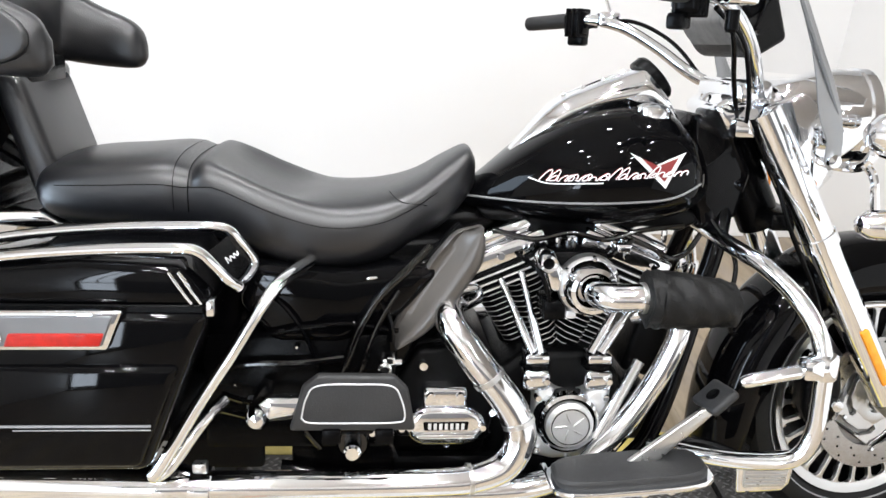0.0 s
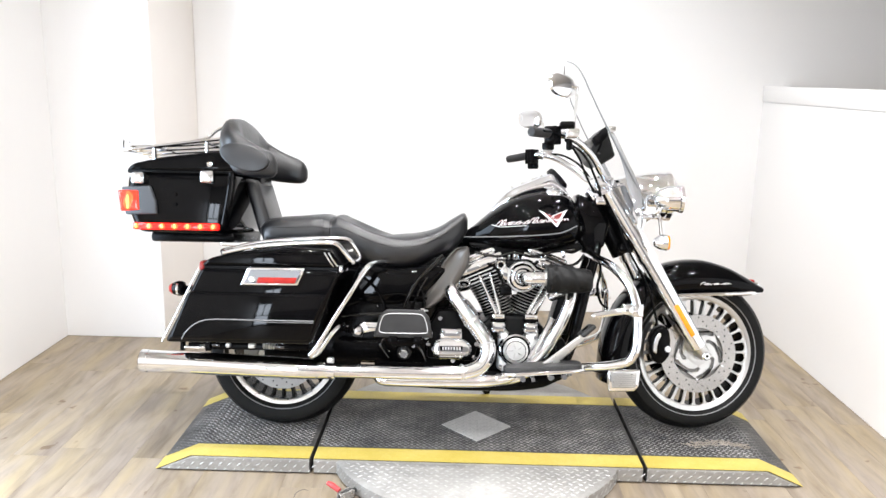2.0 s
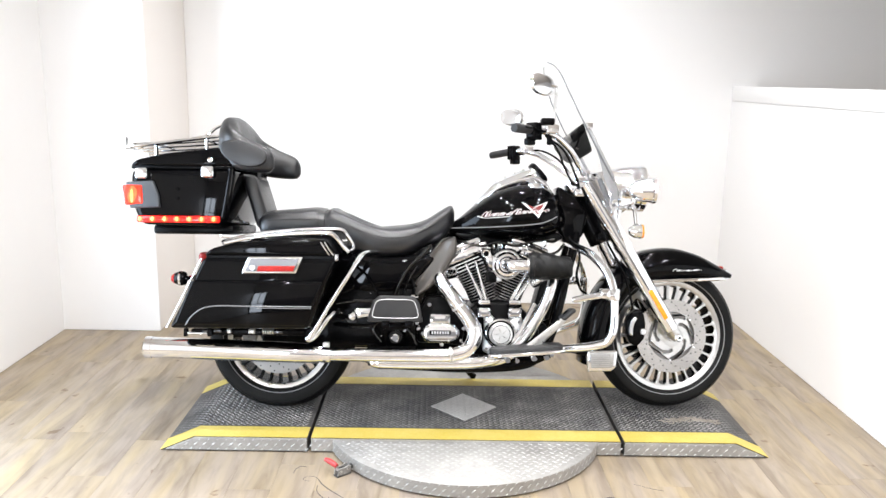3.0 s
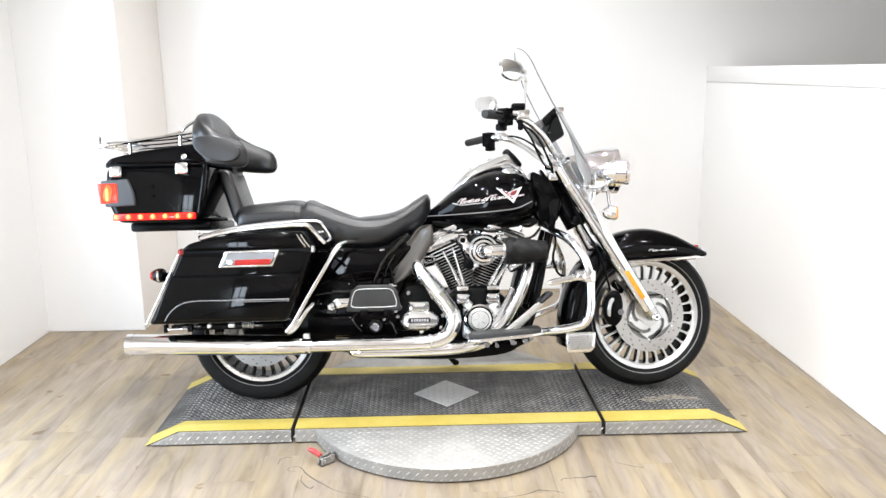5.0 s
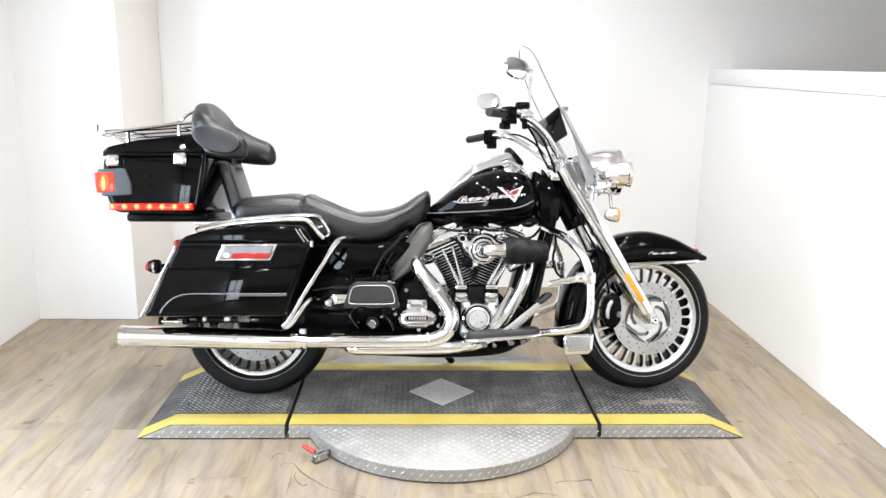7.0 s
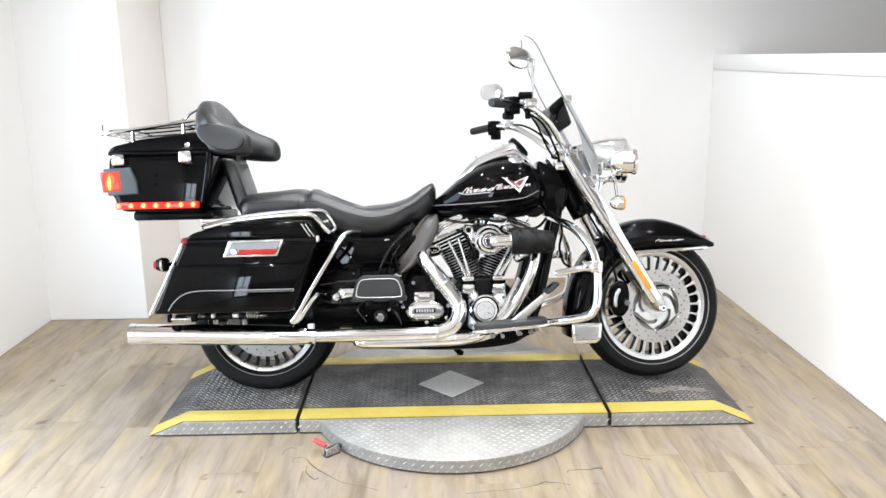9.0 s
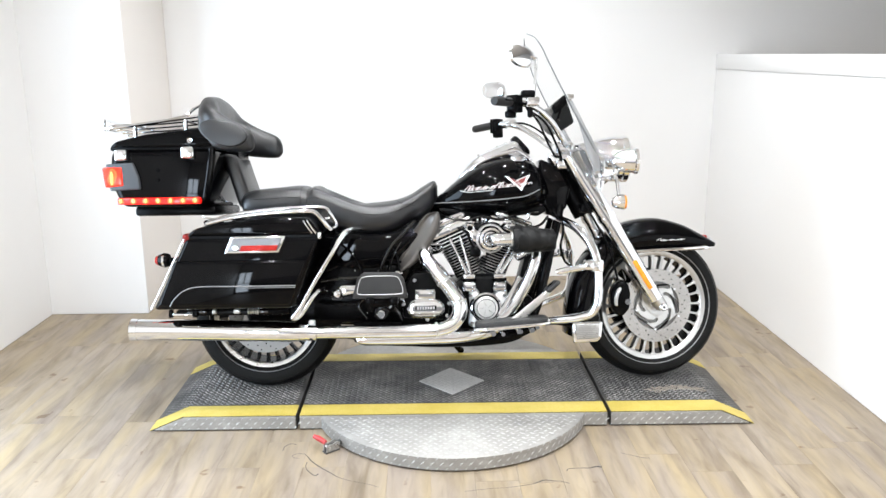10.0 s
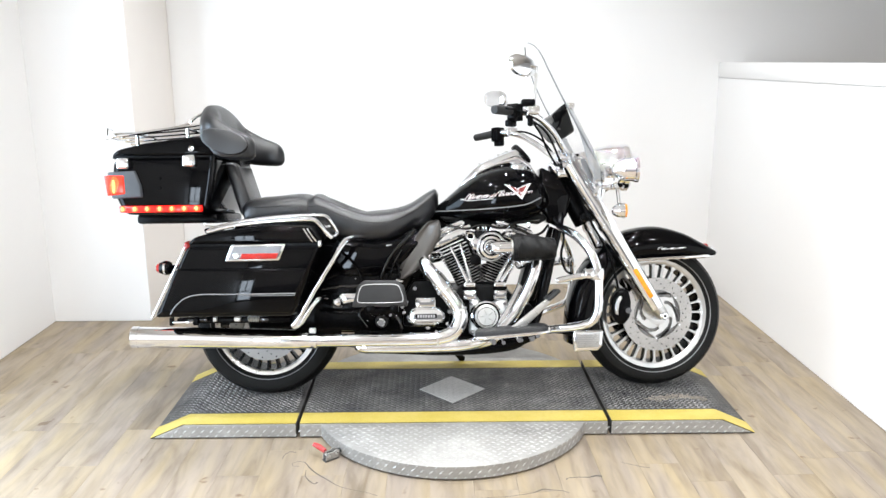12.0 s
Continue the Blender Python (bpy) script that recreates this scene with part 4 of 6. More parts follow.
support = P("bag_support", box(-1.05, -0.62, -0.36, -0.31, 0.35, 0.372, 0.004), SATIN)
for x0, x1, z0, z1, mat_ in ((-1.06, -0.985, 0.352, 0.362, CHROME), (-1.075, -1.06, 0.345, 0.375, SATIN), (-0.985, -0.965, 0.345, 0.375, SATIN), (-0.91, -0.895, 0.358, 0.374, STEEL), (-0.83, -0.805, 0.358, 0.374, STEEL), (-0.96, -0.93, 0.36, 0.372, BEZEL)):
    P("support_clip", box(x0, x1, -0.372, -0.352, z0, z1, 0.003, 2), mat_, support)
for k in range(5):
    P("shock_coil", lathe([(0.009, -0.003), (0.0125, 0.0), (0.009, 0.003)], (-0.775 + 0.009 * k, -0.362, 0.366), "x", 14), STEEL, support)
for x in (-0.985, -0.72):
    P("support_bolt", box(x - 0.02, x + 0.02, -0.367, -0.358, 0.356, 0.37, 0.003), BEZEL)
signal = P("rear_turn_signal", lathe([(0.0, -0.035), (0.016, -0.03), (0.026, -0.012), (0.028, 0.012), (0.024, 0.02), (0, 0.022)], (-1.14, -0.2, 0.552), "x", 20), PAINT, label="black bullet rear turn signal with red lens")
P("signal_lens", lathe([(0.0, -0.038), (0.014, -0.034), (0.022, -0.022), (0.0, -0.02)], (-1.14, -0.2, 0.552), "x", 20), REDREF, signal)
P("signal_ring", lathe([(0.027, -0.006), (0.0295, -0.004), (0.0295, 0.004), (0.027, 0.006)], (-1.14, -0.2, 0.552), "x", 20, True), CHROME, signal)
for group_ in ([bag, *bag.children], [rail, *rail.children], [guard], [support, *support.children], [signal, *signal.children]):
    made = mirror_y(group_)
    for o, c in zip(group_, made):
        c.parent = made[0] if o.parent is group_[0] else bike
P("signal_bar", tube([(-1.125, -0.2, 0.552), (-1.1, -0.1, 0.552), (-1.1, 0.1, 0.552), (-1.125, 0.2, 0.552)], 0.009, 10), CHROME)
P("tail_lamp", box(-1.12, -1.085, -0.045, 0.045, 0.605, 0.65, 0.015), REDREF, label="red tail lamp on the rear fender")

# exhaust
def pipe(name, pts, r, label=""):
    return P(name, tube(pts, r, 20), PIPE, label=label)


muffler = P("muffler", tube([(-1.245, -0.285, 0.289), (-1.0, -0.285, 0.284), (-0.7, -0.285, 0.275), (-0.6, -0.285, 0.272), (-0.55, -0.285, 0.269)], [0.041, 0.041, 0.04, 0.038, 0.029], 32), CHROME, label="long straight chrome muffler")
P("muffler_mouth", lathe([(0.0, -0.004), (0.035, -0.004), (0.035, 0.0), (0.0, 0.0)], (-1.246, -0.285, 0.289), "x", 24), SATIN, muffler)
P("muffler_tip", tube([(-1.246, -0.285, 0.289), (-1.22, -0.285, 0.2885)], 0.0425, 28), CHROME, muffler)
P("muffler_clamp", tube([(-0.565, -0.285, 0.27), (-0.53, -0.285, 0.268)], 0.034, 20), CHROME, muffler)
P("clamp_bolt", box(-0.56, -0.535, -0.297, -0.277, 0.297, 0.316, 0.004), STEEL, muffler)
shield = pipe("exhaust_pipe", [(-0.53, -0.285, 0.268), (-0.3, -0.283, 0.266), (-0.12, -0.277, 0.265), (-0.05, -0.27, 0.269), (0.005, -0.262, 0.292), (0.03, -0.255, 0.348), (0.004, -0.248, 0.41), (-0.062, -0.235, 0.493), (-0.104, -0.215, 0.55), (-0.1, -0.17, 0.573), (-0.05, -0.12, 0.58)], [0.026, 0.026, 0.026, 0.027, 0.029, 0.03, 0.03, 0.03, 0.028, 0.026, 0.022], "chrome rear exhaust pipe with heat shield")
P("shield_clamp", tube([(-0.068, -0.272, 0.268), (-0.06, -0.271, 0.2685)], 0.0295, 20), STEEL, shield)
for q0, q1 in (((-0.03, -0.2425, 0.452), (-0.036, -0.2415, 0.46)), ((0.026, -0.2535, 0.37), (0.023, -0.2525, 0.378))):
    P("shield_clamp", tube([q0, q1], 0.0315, 20), STEEL, shield)
front_pipe = pipe("front_exhaust_pipe", [(0.27, -0.12, 0.54), (0.33, -0.17, 0.57), (0.338, -0.195, 0.54), (0.308, -0.2, 0.455), (0.257, -0.2, 0.362), (0.205, -0.205, 0.295), (0.15, -0.22, 0.25), (0.05, -0.235, 0.232), (-0.1, -0.245, 0.226), (-0.35, -0.25, 0.226)], [0.02, 0.021, 0.021, 0.022, 0.023, 0.024, 0.024, 0.022, 0.02, 0.02], "chrome front exhaust pipe with heat shield")
P("lower_shield", tube([(-0.385, -0.258, 0.25), (-0.37, -0.258, 0.238), (-0.34, -0.258, 0.234), (-0.15, -0.258, 0.233), (0.02, -0.255, 0.236), (0.1, -0.245, 0.244), (0.135, -0.235, 0.252)], [0.006, 0.018, 0.025, 0.0255, 0.0245, 0.02, 0.01], 20), PIPE, front_pipe)
P("crossover_pipe", tube([(0.275, -0.165, 0.46), (0.225, -0.185, 0.37), (0.19, -0.195, 0.31)], 0.012, 14), CHROME, front_pipe)

# engine
CR = Vector((0.126, 0, 0.36))
P("crankcase", slab_y([(-0.02, 0.24), (0.22, 0.235), (0.27, 0.3), (0.25, 0.42), (0.17, 0.47), (0.06, 0.47), (-0.01, 0.42)], -0.135, 0.17, 0.02), ENGINE, label="black engine crankcase")
P("gearbox", slab_y([(-0.3, 0.25), (-0.02, 0.25), (-0.0, 0.44), (-0.05, 0.5), (-0.26, 0.48), (-0.31, 0.4)], -0.145, 0.18, 0.02), ENGINE, label="black gearbox case")
P("primary_cover", slab_y([(-0.3, 0.27), (0.2, 0.25), (0.26, 0.36), (0.18, 0.46), (-0.25, 0.44)], 0.17, 0.25, 0.03), CHROME)
P("frame_cradle", tube([(-0.3, -0.17, 0.215), (0.0, -0.2, 0.21), (0.2, -0.21, 0.225), (0.34, -0.2, 0.275)], 0.024, 14), SATIN)
for x, z in ((0.13, 0.235), (0.2, 0.24), (0.27, 0.25), (0.3, 0.285), (0.09, 0.25), (0.335, 0.265)):
    P("cradle_bolt", lathe([(0, -0.242), (0.008, -0.242), (0.01, -0.236), (0.01, -0.2), (0, -0.2)], (x, 0, z), "y", 12), CHROME)
P("oil_pan", box(-0.3, 0.24, -0.15, 0.15, 0.195, 0.25, 0.015), ENGINE)
for side_ in (-1, 1):
    P("frame_rail", tube([(-0.42, side_ * 0.18, 0.24), (-0.1, side_ * 0.17, 0.2), (0.2, side_ * 0.15, 0.205), (0.3, side_ * 0.13, 0.245), (0.348, side_ * 0.115, 0.33), (0.384, side_ * 0.105, 0.46), (0.412, side_ * 0.095, 0.58), (0.44, side_ * 0.08, 0.68), (0.462, side_ * 0.045, 0.78)], 0.019, 16), PAINT, label="black frame tube")
P("oil_cooler", slab_y([(0.25, 0.25), (0.32, 0.25), (0.345, 0.33), (0.33, 0.37), (0.29, 0.37)], -0.09, 0.09, 0.01), ENGINE, label="black finned oil cooler on the frame")
P("voltage_regulator", box(0.24, 0.3, -0.1, 0.1, 0.26, 0.36, 0.01), ENGINE)


def bright_edge(ob):
    """Machined rim round a black fin."""
    ob.data.materials.append(FIN)
    for f_ in ob.data.polygons:
        f_.material_index = 1 if abs(f_.normal.z) < 0.6 else 0


def cylinder(lean, out):
    """One finned cylinder with its head; lean: degrees it tips forward."""
    m = Matrix.Translation(CR) @ Matrix.Rotation(radians(lean), 4, "Y")
    cyl = P("cylinder", lathe([(0, 0.07), (0.062, 0.07), (0.062, 0.27), (0, 0.27)], axis="z", steps=32), ENGINE, label="black air-cooled cylinder with bright fin edges")
    cyl.matrix_basis = m
    # plan of a fin: full on the outer side, cut back round the pushrods on the inner side
    plan = [(-out * -x, y) for x, y in ((-0.078, -0.055), (-0.07, -0.084), (-0.05, -0.1), (-0.008, -0.1), (0.004, -0.088), (0.012, -0.066), (0.052, -0.066), (0.07, -0.05), (0.074, 0.0), (0.07, 0.06), (0.04, 0.1), (-0.05, 0.1), (-0.078, 0.06))]
    fin = None
    for k in range(13):
        z = 0.108 + k * 0.0118
        grow = 0.7 + 0.3 * min(1, k / 11)
        q = m @ Matrix.Translation((0, 0, z)) @ Matrix.Diagonal((grow, 1, 1, 1))
        if fin is None:
            fin = part("fin", loft([[(x * e, y * e, h) for x, y in plan] for h, e in ((-0.0016, 0.985), (-0.001, 1), (0.001, 1), (0.0016, 0.985))]), ENGINE, bike)
            bright_edge(fin)
            fin.matrix_basis = q
        else:
            share(fin, q, bike)
    P("fin_core", box(-0.048, 0.048, -0.06, 0.09, 0.105, 0.262, 0.02), ENGINE).matrix_basis = m
    headfin = None
    for k in range(3):
        q = m @ Matrix.Translation((out * 0.006, 0, 0.266 + k * 0.0142))
        if headfin is None:
            headfin = part("head_fin", box(-0.092, 0.092, -0.117, 0.117, -0.0032, 0.0032, 0.0012, 1), ENGINE, bike)
            bright_edge(headfin)
            headfin.matrix_basis = q
        else:
            share(headfin, q, bike)
    P("cylinder_head", box(-0.092, 0.092, -0.107, 0.107, 0.258, 0.306, 0.012), ENGINE).matrix_basis = m
    P("rocker_cover", box(-0.095, 0.095, -0.114, 0.114, 0.303, 0.343, 0.007, 3), CHROME, label="chrome rocker cover").matrix_basis = m
    P("rocker_lid", box(-0.083, 0.08, -0.1, 0.1, 0.342, 0.372, 0.012, 3), CHROME).matrix_basis = m
    bolt = None
    for bx in (-0.06, 0.0, 0.06):
        q = m @ Matrix.Translation((bx, -0.112, 0.322))
        if bolt is None:
            bolt = part("bolt", lathe([(0, -0.008), (0.007, -0.008), (0.008, 0), (0, 0)], axis="y", steps=10), CHROME, bike)
            bolt.matrix_basis = q
        else:
            share(bolt, q, bike)


cylinder(-23.5, -1)
cylinder(22, 1)
for s, base, top in ((-1, (0.062, 0.475), (-0.004, 0.616)), (-1, (0.078, 0.475), (0.036, 0.63)), (1, (0.198, 0.475), (0.282, 0.6)), (1, (0.178, 0.475), (0.246, 0.59))):
    y0, y1 = -0.16, -0.13
    a, b = Vector((base[0], y0, base[1])), Vector((top[0], y1, top[1]))
    P("pushrod_tube", tube([a, a.lerp(b, 0.45), a.lerp(b, 0.46), b], [0.0092, 0.0092, 0.0068, 0.0068], 14, 3), CHROME, label="chrome pushrod tube")
for x in (0.07, 0.193):
    P("lifter_block", box(x - 0.028, x + 0.028, -0.185, -0.11, 0.402, 0.446, 0.012, 4), CHROME, label="chrome lifter block")
    P("lifter_collar", lathe([(0, 0.0), (0.03, 0.0), (0.03, 0.008), (0.026, 0.012), (0, 0.012)], (x, -0.152, 0.446), "z", 20), SATIN)
    P("lifter_cap", box(x - 0.023, x + 0.023, -0.178, -0.13, 0.457, 0.475, 0.003, 2), CHROME)
    for dx in (-0.022, 0.022):
        P("lifter_bolt", lathe([(0, -0.193), (0.006, -0.193), (0.0075, -0.187), (0.0075, -0.175), (0, -0.175)], (x + dx * 0.8, 0, 0.426), "y", 12), CHROME)
cam_cover = P("cam_cover", slab_y([(0.05, 0.275), (0.1, 0.262), (0.16, 0.265), (0.2, 0.29), (0.205, 0.35), (0.21, 0.425), (0.175, 0.42), (0.15, 0.4), (0.1, 0.405), (0.085, 0.43), (0.055, 0.425), (0.058, 0.35)], -0.225, -0.165, 0.016, 4), BRUSHED, label="bright polished cam cover")
cam_cover.location = (0.014, 0.052, -0.012)
P("timer_cover", lathe([(0.0, -0.262), (0.04, -0.262), (0.047, -0.256), (0.048, -0.22), (0, -0.22)], (0.122, 0, 0.353), "y", 36), BRUSHED, cam_cover, "round brushed timer cover")
P("timer_line", lathe([(0.036, -0.2632), (0.038, -0.2632), (0.038, -0.26), (0.036, -0.26)], (0.122, 0, 0.353), "y", 36, True), BEZEL, cam_cover)
for k in range(5):
    a = radians(20 + 72 * k)
    P("timer_mark", tube([(0.122 + r * math.cos(a + q), -0.2625, 0.353 + r * math.sin(a + q)) for r, q in ((0.008, 0), (0.018, 0.25), (0.03, 0.3))], [0.001, 0.0022, 0.0012], 6, 3), STEEL, cam_cover)
P("timer_groove", lathe([(0.045, -0.244), (0.053, -0.244), (0.053, -0.22), (0.045, -0.22)], (0.122, 0, 0.353), "y", 36, True), SATIN, cam_cover)
for x, z in ((0.066, 0.29), (0.062, 0.4), (0.19, 0.3), (0.196, 0.4), (0.13, 0.272)):
    P("cover_bolt", lathe([(0, -0.236), (0.006, -0.236), (0.0075, -0.23), (0.0075, -0.22), (0, -0.22)], (x, 0, z), "y", 12), CHROME, cam_cover)
P("timer_ring", lathe([(0.052, -0.246), (0.055, -0.252), (0.061, -0.248), (0.066, -0.232), (0.066, -0.22), (0.052, -0.22)], (0.122, 0, 0.353), "y", 36, True), CHROME, cam_cover)
trans = P("clutch_cover", slab_y([(-0.185, 0.345), (-0.165, 0.378), (-0.14, 0.385), (-0.065, 0.385), (-0.038, 0.37), (-0.025, 0.34), (-0.045, 0.308), (-0.075, 0.302), (-0.15, 0.302), (-0.175, 0.315)], -0.255, -0.17, 0.016, 4), CHROME, label="chrome clutch release cover")
trans.location = (0.0, 0.04, 0.0)
P("cover_rib", slab_y([(-0.165, 0.332), (-0.048, 0.333), (-0.052, 0.32), (-0.158, 0.319)], -0.263, -0.25, 0.004), CHROME, trans)
P("dipstick_block", box(-0.15, -0.066, -0.245, -0.17, 0.376, 0.42, 0.008, 3), CHROME, trans)
P("cover_window", slab_y([(-0.15, 0.356), (-0.062, 0.357), (-0.064, 0.338), (-0.148, 0.337)], -0.2565, -0.25, 0.002, 1), SATIN, trans)
for k in range(7):
    P("window_bar", box(-0.14 + k * 0.0105, -0.134 + k * 0.0105, -0.2578, -0.256, 0.341, 0.353, 0), TRIMW, trans)
for x in (-0.136, -0.08):
    P("block_bolt", lathe([(0, -0.252), (0.007, -0.252), (0.009, -0.246), (0.009, -0.24), (0, -0.24)], (x, 0, 0.404), "y", 14), CHROME, trans)
for x, z in ((-0.175, 0.345), (-0.036, 0.345)):
    P("block_bolt", lathe([(0, -0.262), (0.006, -0.262), (0.008, -0.255), (0.008, -0.24), (0, -0.24)], (x, 0, z), "y", 14), CHROME, trans)
P("gearbox_plate", slab_y([(-0.2, 0.3), (-0.02, 0.29), (-0.0, 0.38), (-0.04, 0.45), (-0.09, 0.49), (-0.16, 0.485), (-0.2, 0.42)], -0.17, -0.13, 0.012), ENGINE)
for x, z in ((-0.15, 0.455), (-0.065, 0.46), (-0.185, 0.4), (-0.02, 0.31), (-0.012, 0.36), (-0.1, 0.295)):
    P("case_bolt", lathe([(0, -0.186), (0.008, -0.186), (0.0095, -0.18), (0.0095, -0.16), (0, -0.16)], (x, 0, z), "y", 12), CHROME)

# air cleaner with a fabric rain sock
AIR = (0.157, 0, 0.618)
air = P("air_cleaner", lathe([(0.0, -0.195), (0.027, -0.195), (0.03, -0.216), (0.036, -0.223), (0.044, -0.22), (0.051, -0.206), (0.053, -0.182), (0.048, -0.145), (0, -0.145)], AIR, "y", 40), CHROME, label="chrome air intake with elbow")
P("intake_elbow", tube([(0.158, -0.19, 0.618), (0.16, -0.228, 0.618), (0.176, -0.254, 0.618), (0.205, -0.258, 0.6185), (0.244, -0.258, 0.619)], [0.023, 0.025, 0.0265, 0.0265, 0.0265], 24), CHROME, air)
P("elbow_lip", tube([(0.232, -0.258, 0.6188), (0.246, -0.258, 0.619)], 0.0285, 24), STEEL, air)
P("backing_ring", lathe([(0.02, -0.182), (0.057, -0.182), (0.06, -0.174), (0.058, -0.158), (0.02, -0.158)], AIR, "y", 36), ALU, air)
for k in range(6):
    a_ = radians(25 + 60 * k)
    P("ring_screw", lathe([(0, -0.19), (0.0035, -0.19), (0.0045, -0.187), (0.0045, -0.18), (0, -0.18)], (AIR[0] + 0.0545 * math.cos(a_), 0, AIR[2] + 0.0545 * math.sin(a_)), "y", 10), CHROME, air)
P("breather_arm", slab_y([(0.066, 0.655), (0.088, 0.672), (0.113, 0.64), (0.103, 0.6), (0.082, 0.607)], -0.182, -0.15, 0.008), CHROME, air)
P("breather_eye", lathe([(0.0, -0.182), (0.009, -0.182), (0.011, -0.192), (0.016, -0.195), (0.02, -0.188), (0.02, -0.15), (0, -0.15)], (0.075, 0, 0.662), "y", 22), CHROME, air)
P("breather_plug", lathe([(0.0, -0.186), (0.0105, -0.186), (0.0105, -0.18), (0, -0.18)], (0.075, 0, 0.662), "y", 18), SATIN, air)
sock_pts = [(0.238, -0.258, 0.618), (0.242, -0.258, 0.618), (0.258, -0.259, 0.618), (0.27, -0.26, 0.617), (0.31, -0.263, 0.616), (0.362, -0.267, 0.614), (0.394, -0.27, 0.612), (0.402, -0.27, 0.612)]
sock_bm = tube(sock_pts, [0.04, 0.05, 0.053, 0.0505, 0.05, 0.043, 0.038, 0.032], 32, 5)
sock_v = [Vector(v) + Vector((0, 0.0034 * math.sin(v[0] * 150 + v[2] * 90), 0.003 * math.sin(v[0] * 105 + v[1] * 170) + 0.0016 * math.sin(v[0] * 310 - v[1] * 90))) for v in sock_bm[0]]
P("rain_sock", (sock_v, sock_bm[1]), CLOTH, air, "black fabric rain sock over the air filter", 70)
P("sock_band", tube([(0.262, -0.2595, 0.6175), (0.268, -0.26, 0.617)], 0.0535, 28), CLOTH, air)
P("coil_box", box(0.075, 0.118, -0.175, -0.1, 0.545, 0.585, 0.006), SATIN)
P("sensor_plug", box(0.118, 0.138, -0.178, -0.14, 0.55, 0.566, 0.003), TRIMW)
P("spark_lead", tube([(0.03, -0.12, 0.66), (0.06, -0.18, 0.645), (0.08, -0.18, 0.6), (0.09, -0.16, 0.57)], 0.005, 8), SATIN, label="black spark plug lead")
P("frame_cover", slab_y([(0.272, 0.4), (0.345, 0.38), (0.372, 0.5), (0.392, 0.585), (0.35, 0.6), (0.318, 0.57), (0.29, 0.47)], -0.07, 0.07, 0.012), ENGINE, label="black cover behind the frame tubes")
P("carburettor_body", box(0.09, 0.2, -0.16, 0.0, 0.59, 0.68, 0.015), SATIN)
P("tank_tunnel", slab_y([(-0.05, 0.74), (0.38, 0.748), (0.4, 0.725), (0.36, 0.702), (0.28, 0.712), (0.2, 0.682), (0.09, 0.682), (0.03, 0.715), (-0.03, 0.72)], -0.085, 0.085, 0.01), ENGINE, label="black frame tunnel below the tank")
for x, z in ((0.108, 0.687), (0.128, 0.69), (0.14, 0.688), (0.235, 0.684), (0.318, 0.7)):
    P("tunnel_bolt", lathe([(0, -0.013), (0.005, -0.012), (0.006, -0.006), (0.006, 0.012), (0, 0.012)], (x, -0.112, z), "z", 10), CHROME)
for pts in ([(-0.02, -0.105, 0.705), (0.06, -0.115, 0.69), (0.13, -0.12, 0.705), (0.2, -0.118, 0.692), (0.27, -0.112, 0.71), (0.36, -0.1, 0.72)], [(0.24, -0.115, 0.7), (0.29, -0.13, 0.68), (0.33, -0.13, 0.66), (0.37, -0.11, 0.67), (0.4, -0.09, 0.7)], [(0.205, -0.13, 0.66), (0.225, -0.14, 0.68), (0.25, -0.13, 0.695)]):
    P("wiring_hose", tube(pts, 0.0055, 8), GLOSS, label="black wiring hose")
P("fuel_fitting", box(0.216, 0.246, -0.145, -0.12, 0.672, 0.69, 0.005, 3), CHROME)

# side panels and mid-frame guards
side = P("side_cover", slab_y([(-0.46, 0.66), (-0.3, 0.64), (-0.17, 0.66), (-0.12, 0.645), (-0.19, 0.56), (-0.3, 0.5), (-0.43, 0.5), (-0.5, 0.58)], -0.195, -0.1, 0.034, 6), PAINT, label="black gloss side cover")
DEFLECTOR = [(-0.057, 0.729, -0.049, 0.727), (-0.097, 0.719, -0.043, 0.698), (-0.125, 0.69, -0.046, 0.66), (-0.15, 0.655, -0.063, 0.628), (-0.183, 0.6, -0.1, 0.571), (-0.205, 0.55, -0.144, 0.524), (-0.214, 0.516, -0.185, 0.498), (-0.21, 0.5, -0.2, 0.493)]
midg = P("heat_deflector", loft([[(x0 + (x1 - x0) * f, -0.168 - s, z0 + (z1 - z0) * f) for f, s in ((0, 0.006), (0.03, 0.014), (0.08, 0.017), (0.14, 0.014), (0.2, 0.01), (0.34, 0.014), (0.52, 0.024), (0.7, 0.031), (0.86, 0.03), (0.95, 0.022), (1, 0.008), (0.9, 0.002), (0.5, -0.002), (0.1, 0.0))] for x0, z0, x1, z1 in smooth_rows(DEFLECTOR, 6)]), DEFLECT, label="satin black mid-frame heat deflector", smooth=60)
for o in (side, midg):
    mirror_y([o])
P("frame_body", slab_y([(-0.75, 0.68), (-0.1, 0.69), (-0.09, 0.6), (-0.14, 0.42), (-0.42, 0.3), (-0.5, 0.36), (-0.55, 0.5)], -0.12, 0.12, 0.015), SATIN)
P("frame_backbone", tube([(-0.12, 0, 0.7), (0.1, 0, 0.72), (0.36, 0, 0.78)], 0.035, 14), SATIN)
P("swingarm", slab_y([(-0.83, 0.28), (-0.83, 0.33), (-0.36, 0.38), (-0.36, 0.27)], -0.14, -0.11, 0.008), SATIN)
P("swingarm", slab_y([(-0.83, 0.28), (-0.83, 0.33), (-0.36, 0.38), (-0.36, 0.27)], 0.11, 0.14, 0.008), SATIN)
P("battery_tray", box(-0.56, -0.2, -0.185, 0.185, 0.285, 0.52, 0.012), SATIN)
P("belt_guard", box(-0.63, -0.45, -0.18, -0.16, 0.24, 0.44, 0.01), SATIN)
P("lower_tray", box(-0.4, -0.2, -0.17, 0.17, 0.2, 0.3, 0.012), SATIN)
